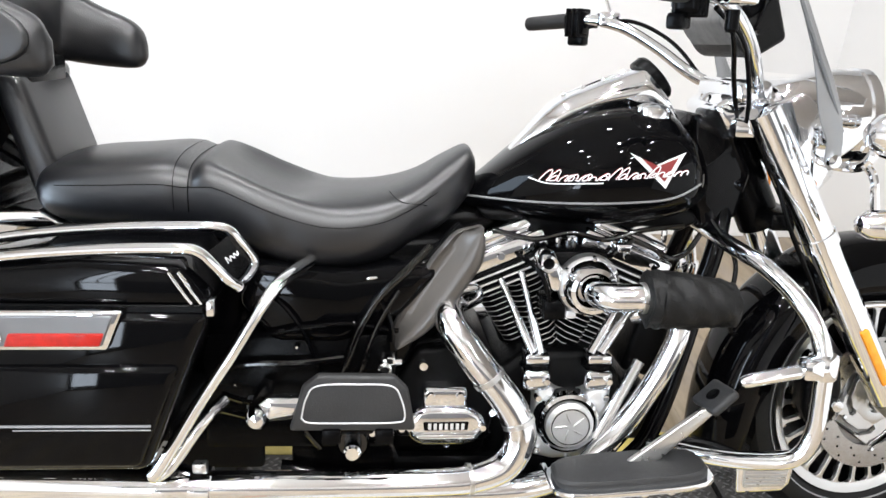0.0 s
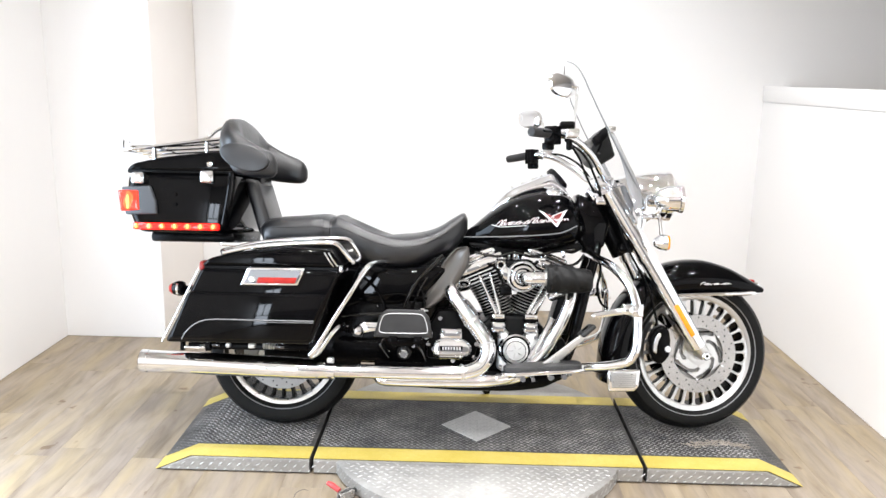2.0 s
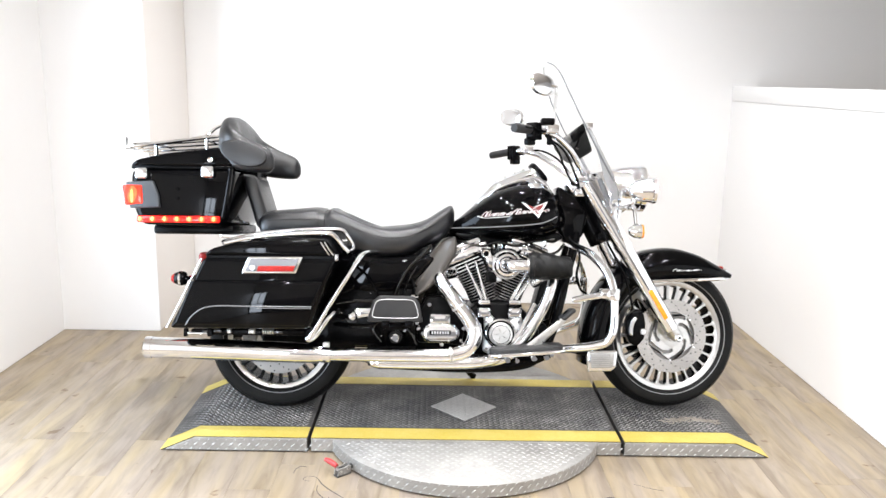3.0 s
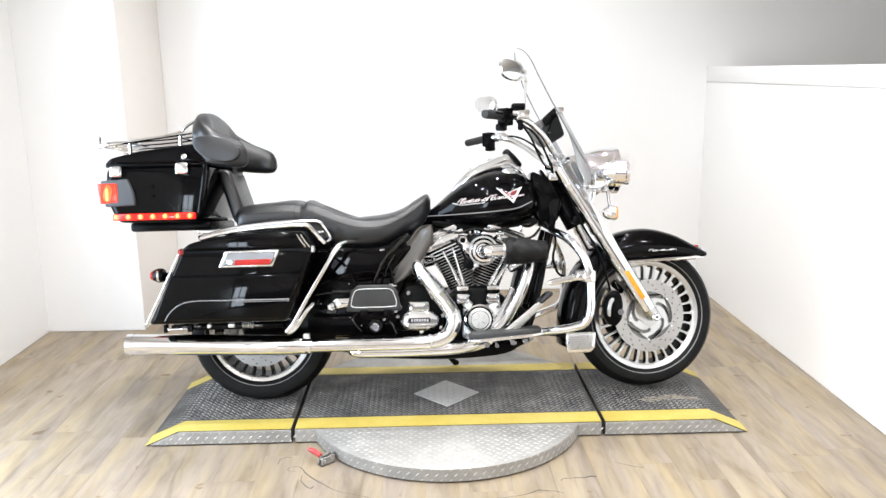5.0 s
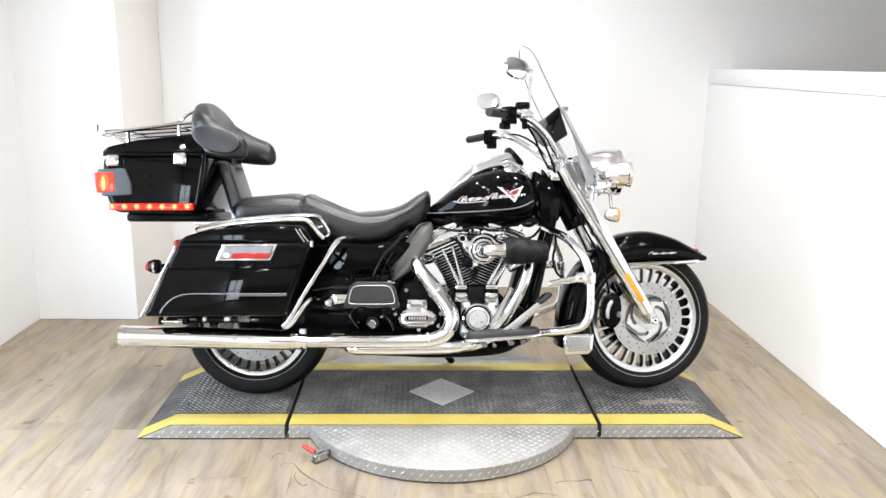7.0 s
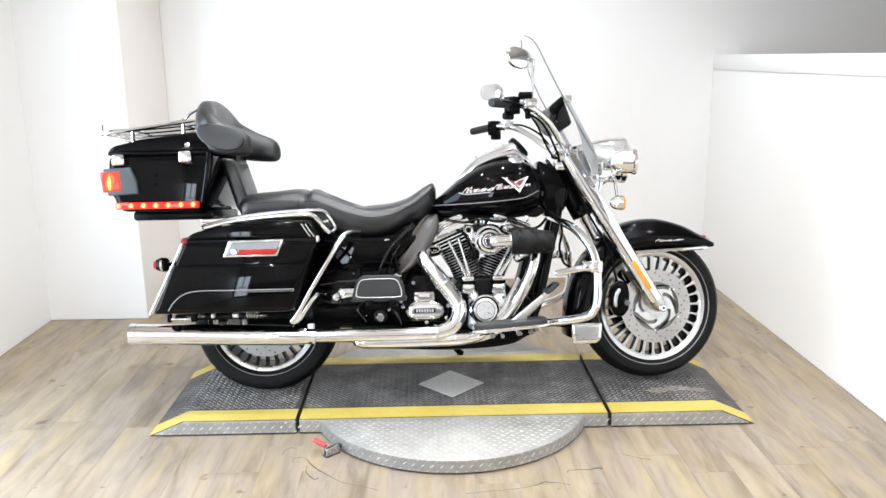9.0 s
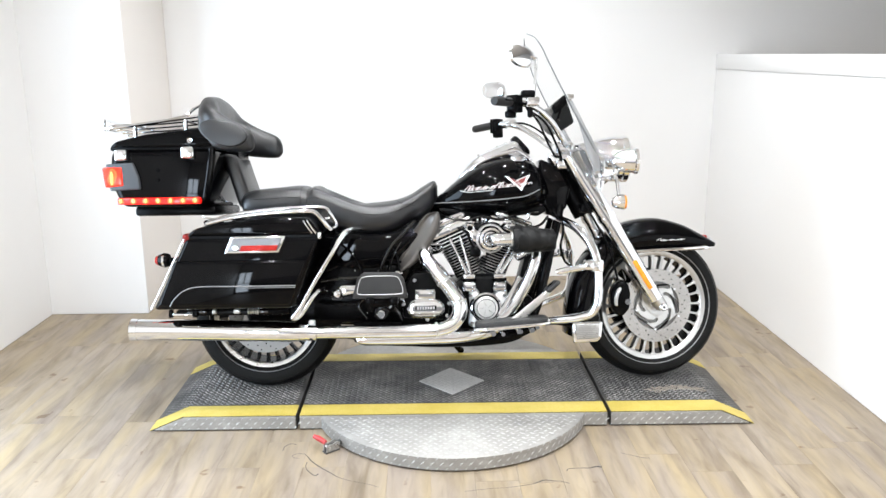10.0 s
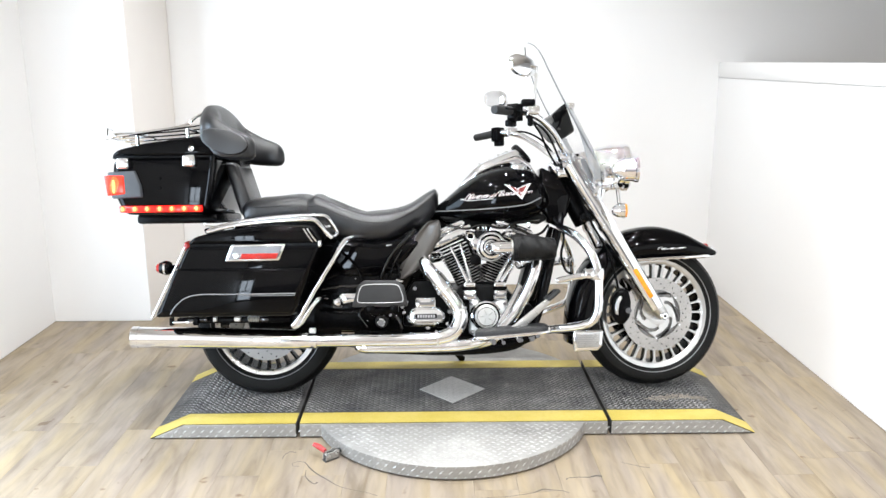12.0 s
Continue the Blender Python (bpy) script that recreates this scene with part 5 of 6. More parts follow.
P("inner_panel", slab_y([(-0.62, 0.64), (-0.2, 0.64), (-0.12, 0.6), (-0.18, 0.44), (-0.5, 0.36), (-0.6, 0.42)], -0.165, 0.165, 0.02), PAINT, label="black inner side panel")
# chrome slivers shaped like the glints on the gloss side cover
for x, z, w in ((-0.33, 0.612, 0.02), (-0.25, 0.628, 0.012), (-0.4, 0.6, 0.008)):
    P("cover_fastener", slab_y([(x - w, z), (x - w * 0.6, z + 0.005), (x + w * 0.6, z + 0.007), (x + w, z + 0.003), (x, z - 0.003)], -0.194, -0.18, 0.002, 2), CHROME)
for x, y, z in ((-0.5, -0.19, 0.42), (-0.385, -0.2, 0.5), (-0.22, -0.2, 0.37), (-0.34, -0.2, 0.33)):
    P("frame_bolt", lathe([(0, -0.006), (0.0025, -0.006), (0.004, -0.002), (0.004, 0.02), (0, 0.02)], (x, y, z), "y", 12), CHROME)
for pts in ([(-0.5, -0.192, 0.5), (-0.42, -0.2, 0.53), (-0.3, -0.2, 0.545), (-0.2, -0.195, 0.53)], [(-0.46, -0.19, 0.62), (-0.4, -0.2, 0.57), (-0.36, -0.2, 0.5), (-0.34, -0.19, 0.42)], [(-0.24, -0.2, 0.6), (-0.215, -0.205, 0.55), (-0.21, -0.2, 0.48)]):
    P("frame_cable", tube(pts, 0.005, 8), PAINT, label="black cable")
P("seat_rail_cover", tube([(-0.46, -0.165, 0.64), (-0.3, -0.17, 0.625), (-0.16, -0.16, 0.65), (-0.08, -0.13, 0.71)], 0.018, 12), PAINT)
P("brake_line_fitting", lathe([(0, -0.252), (0.007, -0.252), (0.009, -0.248), (0.012, -0.246), (0.012, -0.236), (0.009, -0.234), (0.009, -0.17), (0, -0.17)], (-0.224, 0, 0.475), "y", 12), CHROME, label="chrome brake line fitting")
P("fitting_nut", lathe([(0, -0.02), (0.006, -0.02), (0.0085, -0.014), (0.0085, -0.004), (0.006, -0.002), (0.007, 0.014), (0, 0.014)], (-0.208, -0.238, 0.488), "x", 8), CHROME)
P("fitting_nut", box(-0.222, -0.206, -0.25, -0.22, 0.484, 0.5, 0.004), CHROME)
P("cover_edge", tube([(-0.3, -0.2, 0.45), (-0.27, -0.205, 0.54), (-0.235, -0.205, 0.6), (-0.191, -0.2, 0.645), (-0.145, -0.195, 0.695)], [0.006, 0.009, 0.007, 0.009, 0.006], 12), GLOSS)
P("cover_edge", tube([(-0.27, -0.2, 0.44), (-0.25, -0.205, 0.51), (-0.23, -0.207, 0.56), (-0.2, -0.2, 0.61)], 0.005, 10), GLOSS)
P("fender_strut", tube([(-0.52, -0.2, 0.46), (-0.46, -0.205, 0.468), (-0.38, -0.205, 0.47), (-0.3, -0.2, 0.478)], 0.007, 10), GLOSS, label="black gloss frame strut")

# passenger board, folded up, and its bracket
pb = P("passenger_board", slab_y([(-0.386, 0.417), (-0.364, 0.497), (-0.338, 0.518), (-0.21, 0.517), (-0.186, 0.493), (-0.172, 0.417)], -0.392, -0.372, 0.006), PAD, label="folded passenger footboard with black rubber pad")
pb.location = (0.0, 0.048, -0.014)
P("board_trim", tube([(-0.365, -0.394, 0.442), (-0.357, -0.394, 0.478), (-0.338, -0.394, 0.501), (-0.27, -0.394, 0.504), (-0.215, -0.394, 0.501), (-0.198, -0.394, 0.478), (-0.191, -0.394, 0.442), (-0.21, -0.394, 0.434), (-0.28, -0.394, 0.433), (-0.35, -0.394, 0.434)], 0.0017, 8, closed=True), TRIMW, pb, "pale edge line")
for x in (-0.315, -0.225):
    P("board_hinge", box(x - 0.016, x + 0.016, -0.398, -0.36, 0.395, 0.422, 0.004), SATIN, pb)
P("board_arm", slab_y([(-0.452, 0.452), (-0.43, 0.468), (-0.37, 0.468), (-0.335, 0.455), (-0.335, 0.43), (-0.38, 0.436), (-0.42, 0.428), (-0.45, 0.425)], -0.375, -0.345, 0.008, 3), CHROME, pb, "chrome board bracket")
P("board_bolt", lathe([(0.0, -0.402), (0.012, -0.4), (0.018, -0.392), (0.02, -0.38), (0.02, -0.36), (0.014, -0.25), (0, -0.25)], (-0.44, 0, 0.438), "y", 20), CHROME, pb, "chrome dome bolt")
P("board_pivot", lathe([(0.0, -0.3), (0.012, -0.3), (0.016, -0.295), (0.016, -0.22), (0, -0.22)], (-0.28, 0, 0.335), "y", 18), CHROME)
P("brake_cylinder", box(-0.33, -0.24, -0.28, -0.2, 0.36, 0.41, 0.01), SATIN)
P("pivot_boss", lathe([(0.0, -0.26), (0.026, -0.26), (0.032, -0.25), (0.034, -0.2), (0, -0.2)], (-0.28, 0, 0.335), "y", 24), GLOSS, label="black pivot boss")
for x, z in ((-0.265, 0.372), (-0.245, 0.362), (-0.3, 0.374), (-0.198, 0.392), (-0.192, 0.37)):
    P("bracket_bolt", lathe([(0, -0.274), (0.006, -0.274), (0.008, -0.268), (0.008, -0.2), (0, -0.2)], (x, 0, z), "y", 12), CHROME)
for pts in ([(-0.25, -0.24, 0.38), (-0.222, -0.25, 0.35), (-0.2, -0.24, 0.3)], [(-0.34, -0.23, 0.4), (-0.37, -0.235, 0.36), (-0.34, -0.23, 0.31)], [(-0.52, -0.21, 0.41), (-0.46, -0.225, 0.4), (-0.4, -0.22, 0.41), (-0.36, -0.22, 0.395)], [(-0.53, -0.2, 0.375), (-0.45, -0.215, 0.365), (-0.37, -0.21, 0.37)]):
    P("brake_pipe", tube(pts, 0.006, 8), GLOSS, label="black brake hose")
P("frame_clip", box(-0.475, -0.44, -0.225, -0.2, 0.385, 0.405, 0.004, 2), GREYP, label="grey frame clip")

# rider board and brake pedal
def sq(v):
    return math.copysign(abs(v) ** 0.5, v)


rb = P("rider_board", loft([[(0.224 + 0.152 * k * sq(math.cos(a)), -0.35 + 0.062 * k * sq(math.sin(a)), z) for a in np.linspace(0, 2 * math.pi, 33)[:-1]] for z, k in ((0.288, 0.96), (0.292, 1.0), (0.298, 1.0), (0.3, 0.985))]), CHROME, label="rider footboard with rubber pad and chrome edge")
P("board_pad", loft([[(0.224 + 0.142 * k * sq(math.cos(a)), -0.35 + 0.053 * k * sq(math.sin(a)), z) for a in np.linspace(0, 2 * math.pi, 33)[:-1]] for z, k in ((0.299, 0.98), (0.303, 1.0), (0.312, 1.0), (0.317, 0.95))]), PAD, rb, "ribbed black rubber pad")
for x in (0.15, 0.25, 0.3):
    P("board_bracket", tube([(x, -0.36, 0.29), (x, -0.3, 0.262), (x, -0.2, 0.245)], 0.009, 10), SATIN, rb)
    P("board_nut", lathe([(0.0, -0.014), (0.01, -0.014), (0.012, 0), (0, 0)], (x, -0.355, 0.268), "y", 12), CHROME, rb)
rb.matrix_basis = Matrix.Translation((0.203, 0.05, 0.292)) @ Matrix.Rotation(radians(-4.5), 4, "Y") @ Matrix.Translation((-0.2, 0, -0.3))
for c in mirror_y([rb]):
    c.matrix_basis = rb.matrix_basis
pedal = P("brake_pedal", slab_y([(0.205, 0.272), (0.245, 0.272), (0.31, 0.335), (0.368, 0.392), (0.392, 0.418), (0.382, 0.43), (0.35, 0.408), (0.29, 0.36), (0.22, 0.304)], -0.29, -0.277, 0.004, 3), STEEL, label="brushed brake pedal with rubber pad")
pad_at = Matrix.Translation((0.388, -0.272, 0.432)) @ Matrix.Rotation(radians(-40), 4, "Y") @ Matrix.Rotation(radians(8), 4, "Z")
P("pedal_pad", box(-0.031, 0.031, -0.04, 0.04, -0.009, 0.009, 0.008, 4), PAD, pedal, "black rubber pedal pad").matrix_basis = pad_at
P("pad_dish", lathe([(0, 0.0095), (0.009, 0.0095), (0.012, 0.0105), (0.014, 0.0095), (0.014, 0.006), (0, 0.006)], axis="z", steps=20), SATIN, pedal).matrix_basis = pad_at

# engine guard with pegs
eg = P("engine_guard", tube([(0.43, 0.0, 0.705), (0.445, -0.12, 0.69), (0.49, -0.22, 0.66), (0.535, -0.29, 0.6), (0.558, -0.315, 0.53), (0.562, -0.32, 0.45), (0.559, -0.32, 0.38), (0.54, -0.315, 0.335), (0.5, -0.3, 0.315), (0.42, -0.25, 0.295), (0.32, -0.15, 0.27)], 0.0165, 16), CHROME, label="chrome engine guard bar")
peg = P("highway_peg", tube([(0.555, -0.335, 0.515), (0.5, -0.34, 0.512), (0.41, -0.345, 0.497), (0.395, -0.345, 0.493)], [0.011, 0.013, 0.012, 0.006], 16), CHROME, label="chrome folding highway peg")
P("peg_clamp", lathe([(0, -0.022), (0.024, -0.022), (0.026, -0.018), (0.026, 0.018), (0.024, 0.022), (0, 0.022)], (0.556, -0.32, 0.515), "z", 18), CHROME, peg)
P("peg_knuckle", box(0.5, 0.54, -0.36, -0.325, 0.5, 0.54, 0.01), CHROME, peg)
made = mirror_y([eg])
made2 = mirror_y([peg, *peg.children])
for c in made2[1:]:
    c.parent = made2[0]
flap = P("lower_guard_plate", slab_y([(0.478, 0.28), (0.602, 0.282), (0.596, 0.215), (0.58, 0.198), (0.484, 0.194)], -0.215, -0.19, 0.008), CHROME, label="chrome lower plate with grey mesh face")
P("mesh_face", slab_y([(0.49, 0.272), (0.589, 0.274), (0.583, 0.214), (0.496, 0.21)], -0.219, -0.21, 0.004), MESHM, flap)
for k in range(7):
    z = 0.218 + k * 0.0076
    P("mesh_bar", box(0.497, 0.58, -0.2215, -0.218, z, z + 0.002, 0), STEEL, flap)
P("plate_bracket", tube([(0.53, -0.2, 0.25), (0.44, -0.15, 0.27), (0.33, -0.13, 0.27)], 0.012, 10), SATIN)

# handlebar and controls
NEAR_BAR = [(0.47, 0.0, 0.985), (0.478, -0.08, 0.985), (0.452, -0.13, 1.015), (0.405, -0.185, 1.075), (0.345, -0.235, 1.122), (0.285, -0.28, 1.14), (0.225, -0.325, 1.141), (0.164, -0.405, 1.137)]
FAR_BAR = [(0.47, 0.0, 0.985), (0.472, 0.09, 0.985), (0.44, 0.15, 1.005), (0.385, 0.215, 1.055), (0.325, 0.275, 1.097), (0.265, 0.32, 1.115), (0.205, 0.365, 1.113), (0.134, 0.445, 1.105)]
bars = P("handlebar", tube(NEAR_BAR, 0.0135, 16), CHROME, label="chrome touring handlebar")
P("bar_half", tube(FAR_BAR, 0.0135, 16), CHROME, bars)
for s, line in ((-1, NEAR_BAR), (1, FAR_BAR)):
    g0, g1 = Vector(line[-2]), Vector(line[-1])
    d = (g1 - g0).normalized()
    P("grip", tube([g0, g0.lerp(g1, 0.05), g0.lerp(g1, 0.95), g1 + d * 0.008], [0.016, 0.0175, 0.0168, 0.015], 16, 3), PAD, bars, "black rubber grip")
    c = g0 - d * 0.022 + Vector((0.006, 0, -0.006))
    m = Matrix.Translation(c) @ Matrix.Rotation(math.atan2(d.y, d.x), 4, "Z")
    P("switch_box", box(-0.026, 0.026, -0.022, 0.022, -0.03, 0.03, 0.013, 4), SATIN, bars, "black switch housing").matrix_basis = m
    for dx in (-0.021, -0.006, 0.011):
        P("housing_rib", box(dx, dx + 0.006, -0.025, 0.025, -0.032, 0.033, 0.01, 3), SATIN, bars).matrix_basis = m
    P("switch_block", box(-0.018, 0.026, -0.03, 0.0, -0.052, -0.026, 0.006, 2), SATIN, bars).matrix_basis = m
    P("switch_button", box(-0.012, 0.012, -0.028, -0.02, -0.018, 0.006, 0.003), BEZEL, bars).matrix_basis = m
    P("lever", tube([c + Vector((0.05, 0, -0.005)), g0.lerp(g1, 0.3) + Vector((0.045, 0, 0.002)), g0.lerp(g1, 0.9) + Vector((0.035, s * 0.01, 0.004))], [0.008, 0.007, 0.006], 10, flat=0.6), SATIN, bars, "black lever")
    perch = Vector((0.312, -0.335, 1.138)) if s < 0 else Vector((0.29, 0.31, 1.115))
    P("lever_bracket", box(-0.026, 0.024, -0.02, 0.02, -0.014, 0.02, 0.006, 3), CHROME, bars, "chrome lever bracket").matrix_basis = Matrix.Translation(perch)
    P("bracket_bolt", lathe([(0, -0.03), (0.006, -0.03), (0.007, -0.024), (0.007, 0.0), (0, 0.0)], perch + Vector((-0.006, 0, 0)), "y", 12), STEEL, bars)
    if s < 0:
        P("reservoir", box(-0.03, 0.022, -0.024, 0.024, 0.018, 0.044, 0.007, 3), SATIN, bars, "black brake reservoir").matrix_basis = Matrix.Translation(perch + Vector((-0.016, 0, 0)))
        P("banjo", lathe([(0, -0.036), (0.008, -0.034), (0.011, -0.03), (0.011, 0.0), (0, 0.0)], perch + Vector((-0.012, -0.008, -0.022)), "z", 14), SATIN, bars)
    top = Vector((0.27, -0.37, 1.304)) if s < 0 else Vector((0.222, 0.38, 1.277))
    knee = top + Vector((0.053, 0.008, -0.014))
    stem = P("mirror_stem", tube([perch + Vector((0.004, -0.01, 0.01)), perch.lerp(knee, 0.5) + Vector((0.002, 0, 0)), knee, knee + Vector((-0.006, 0, 0.008)), top + Vector((0.012, 0, 0.0))], 0.0046, 8, 6), CHROME, bars, "chrome mirror stem")
    P("stem_collar", tube([perch.lerp(knee, 0.42), perch.lerp(knee, 0.92)], [0.0052, 0.0062], 10, 2), STEEL, bars)
    shape = []
    for q, (dx, sc) in enumerate(((-0.012, 0.94), (-0.008, 1.0), (0.004, 0.97), (0.014, 0.72), (0.02, 0.3))):
        ring = []
        for k in range(24):
            a = 2 * math.pi * k / 24
            cc, ss = math.cos(a), math.sin(a)
            yy = 0.066 * math.copysign(abs(cc) ** 0.75, cc) * sc
            zz = 0.04 * math.copysign(abs(ss) ** 0.75, ss) * sc
            ring.append((dx, yy, zz + 0.004 * s * yy / 0.06))
        shape.append(ring)
    mm = Matrix.Translation(top) @ Matrix.Rotation(radians(s * 48), 4, "Z") @ Matrix.Rotation(radians(-6), 4, "Y")
    sh = P("mirror", loft(shape), CHROME, label="oval chrome handlebar mirror")
    sh.matrix_basis = mm
    gl = P("mirror_glass", loft([[(dx, y * k, z * k) for dx_, y, z in shape[0]] for dx, k in ((-0.0125, 0.93), (-0.0135, 0.9))]), CHROME, sh, "mirror glass")
for pts in ([(0.25, 0.33, 1.1), (0.33, 0.27, 1.115), (0.41, 0.2, 1.07), (0.47, 0.12, 0.98)], [(0.3, -0.335, 1.11), (0.35, -0.25, 1.06), (0.385, -0.19, 1.0), (0.43, -0.12, 0.945), (0.46, -0.08, 0.95)], [(0.29, -0.3, 1.12), (0.37, -0.24, 1.07), (0.43, -0.16, 0.98), (0.47, -0.08, 0.9)]):
    P("control_cable", tube(pts, 0.0045, 8), SATIN, label="black control cable")
P("handlebar_clamp", box(0.435, 0.51, -0.1, 0.1, 0.955, 1.005, 0.015, 3), CHROME)
P("riser_cover", slab_y([(0.4, 0.95), (0.46, 0.99), (0.54, 0.97), (0.52, 0.92), (0.43, 0.9)], -0.085, 0.085, 0.015), CHROME)
P("clutch_cable", tube([(0.42, -0.09, 0.73), (0.455, -0.14, 0.66), (0.44, -0.17, 0.58), (0.46, -0.15, 0.52), (0.49, -0.12, 0.5)], 0.005, 8), SATIN, label="black cable loop")
P("brake_hose", tube([(0.5, -0.1, 0.93), (0.55, -0.13, 0.75), (0.64, -0.13, 0.58), (0.68, -0.125, 0.44)], 0.005, 8), SATIN, label="black brake hose")

# windscreen
rows_ = []
ZS = np.linspace(0, 1, 22)
for v in ZS:
    z = 0.8 + (1.446 - 0.8) * v
    edge = float(np.interp(z, [0.78, 0.849, 0.927, 1.016, 1.126, 1.237, 1.346, 1.446], [0.597, 0.598, 0.581, 0.535, 0.477, 0.42, 0.366, 0.318]))
    half = float(np.interp(v, [0, 0.05, 0.15, 0.35, 0.64, 0.82, 0.91, 0.965, 1.0], [0.14, 0.175, 0.205, 0.22, 0.228, 0.22, 0.195, 0.14, 0.05]))
    xc = edge + 0.85 * min(half, 0.21) ** 2
    rows_.append([(xc - 0.85 * (half * u) ** 2, half * u, z) for u in np.linspace(-1, 1, 21)])
ver = [p for r in rows_ for p in r]
fac = [(i * 21 + k, i * 21 + k + 1, (i + 1) * 21 + k + 1, (i + 1) * 21 + k) for i in range(21) for k in range(20) if not (abs(rows_[i][k][1] + rows_[i][k + 1][1]) < 0.24 and rows_[i][k][2] < 1.0)]
ws = P("windscreen", (ver, fac), SCREEN, label="tall clear curved windscreen", smooth=80)
mod = ws.modifiers.new("thickness", "SOLIDIFY")
mod.thickness = 0.004
ws.visible_shadow = False
ws.location = (0.006, 0, 0.003)
for s in (0, -1):
    P("screen_edge", tube([r[s] for r in rows_[3:]], [0.0032] * 10 + [0.0024] * 9, 6, 2), EDGE_GREY, ws, "grey polished sheet edge")
    yb = -0.212 if s == 0 else 0.212
    P("screen_bracket", slab_y([(0.458, 1.162), (0.472, 1.162), (0.5, 1.108), (0.528, 1.052), (0.551, 1.01), (0.57, 0.967), (0.583, 0.922), (0.586, 0.88), (0.58, 0.853), (0.566, 0.848), (0.556, 0.866), (0.556, 0.9), (0.538, 0.935), (0.528, 0.965), (0.518, 1.01), (0.501, 1.065), (0.48, 1.115)], yb - 0.002, yb + 0.002, 0.001, 2), BLADE, ws, "grey polished screen bracket")
    P("bracket_knob", lathe([(0, -0.012), (0.012, -0.01), (0.014, 0.0), (0.012, 0.01), (0, 0.012)], (0.572, yb, 0.866), "y", 16), CHROME, ws)
    P("bracket_clip", box(0.452, 0.482, yb - 0.008, yb + 0.008, 1.152, 1.18, 0.004, 2), CHROME, ws)
P("screen_band", tube([Vector(p) + Vector((0.006, 0, 0)) for p in rows_[12]], 0.007, 10, 2, flat=0.4), CHROME, ws, "chrome cross band")
pouch = P("screen_pouch", slab_y([(0.418, 1.12), (0.44, 1.156), (0.47, 1.182), (0.488, 1.13), (0.505, 1.08), (0.468, 1.056), (0.446, 1.042), (0.424, 1.052), (0.4, 1.082)], -0.13, 0.1, 0.01, 3), CLOTH, label="black windscreen pouch with flap and strap")
P("pouch_flap", slab_y([(0.412, 1.146), (0.44, 1.17), (0.463, 1.192), (0.478, 1.165), (0.468, 1.15), (0.445, 1.126), (0.425, 1.112)], -0.136, 0.105, 0.006, 3), SATIN, pouch, "black vinyl flap")
P("pouch_gusset", slab_y([(0.374, 1.11), (0.388, 1.136), (0.414, 1.148), (0.43, 1.11), (0.42, 1.06), (0.397, 1.08)], -0.118, 0.09, 0.008, 3), POUCH_SIDE, pouch, "worn grey pouch side")
P("pouch_strap", tube([(0.452, -0.139, 1.158), (0.444, -0.139, 1.12), (0.432, -0.137, 1.086)], 0.006, 8, flat=0.4), SATIN, pouch)
P("pouch_buckle", box(0.43, 0.446, -0.14, -0.131, 1.083, 1.095, 0.003), BEZEL, pouch)

# nacelle, headlamp, passing lamps, signals
nac = P("headlamp_nacelle", lathe([(0.0, -0.14), (0.04, -0.13), (0.07, -0.08), (0.088, -0.02), (0.094, 0.02), (0.094, 0.06), (0.098, 0.065), (0.098, 0.085), (0.088, 0.09), (0.05, 0.1), (0.0, 0.103)], (0.655, 0, 0.935), "x", 36), CHROME, label="chrome headlamp nacelle")
P("headlamp_lens", lathe([(0.0, 0.118), (0.05, 0.112), (0.086, 0.094), (0.086, 0.09), (0, 0.09)], (0.655, 0, 0.935), "x", 32), LENS, nac)
for s in (-1, 1):
    P("nacelle_panel", slab_y([(0.485, 0.955), (0.56, 0.985), (0.63, 0.93), (0.63, 0.84), (0.6, 0.76), (0.56, 0.79)], s * 0.125, s * 0.105, 0.008), CHROME, nac, "chrome nacelle side")
P("nacelle_cowl", slab_y([(0.5, 0.99), (0.58, 1.01), (0.72, 0.99), (0.74, 0.9), (0.6, 0.8), (0.53, 0.85)], -0.09, 0.09, 0.03, 4), CHROME, nac)
for s in (-1, 1):
    c = (0.69, s * 0.215, 0.918)
    lamp = P("passing_lamp", lathe([(0.0, -0.055), (0.02, -0.052), (0.036, -0.035), (0.046, -0.005), (0.048, 0.03), (0.052, 0.033), (0.052, 0.045), (0.046, 0.047), (0.0, 0.052)], c, "x", 30), CHROME, label="round chrome passing lamp")
    P("lamp_mount", tube([(0.66, s * 0.215, 0.9), (0.645, s * 0.2, 0.86), (0.63, s * 0.12, 0.85), (0.62, 0.0, 0.85)], 0.01, 10), CHROME, lamp)
    ts = P("front_turn_signal", lathe([(0.0, -0.035), (0.015, -0.032), (0.026, -0.015), (0.03, 0.008), (0.03, 0.014), (0.0, 0.014)], (0.665, s * 0.235, 0.757), "x", 22), CHROME, label="chrome bullet turn signal with amber lens")
    P("signal_lens", lathe([(0.028, 0.014), (0.026, 0.022), (0.0, 0.028)], (0.665, s * 0.235, 0.757), "x", 22), ORANGE, ts, "amber lens")
    P("signal_stem", tube([(0.66, s * 0.235, 0.785), (0.655, s * 0.225, 0.84), (0.65, s * 0.2, 0.862)], 0.008, 10), CHROME, ts)
P("side_stand", tube([(-0.05, 0.22, 0.2), (0.02, 0.3, 0.1), (0.05, 0.335, 0.066)], [0.012, 0.011, 0.016], 10), SATIN, label="black side stand leg")

# ---------- display platform and turntable ----------
PH = 0.06
HW = 0.315
plat = empty("display_platform", "low steel turntable platform with yellow-edged dark tread plate", "platform")


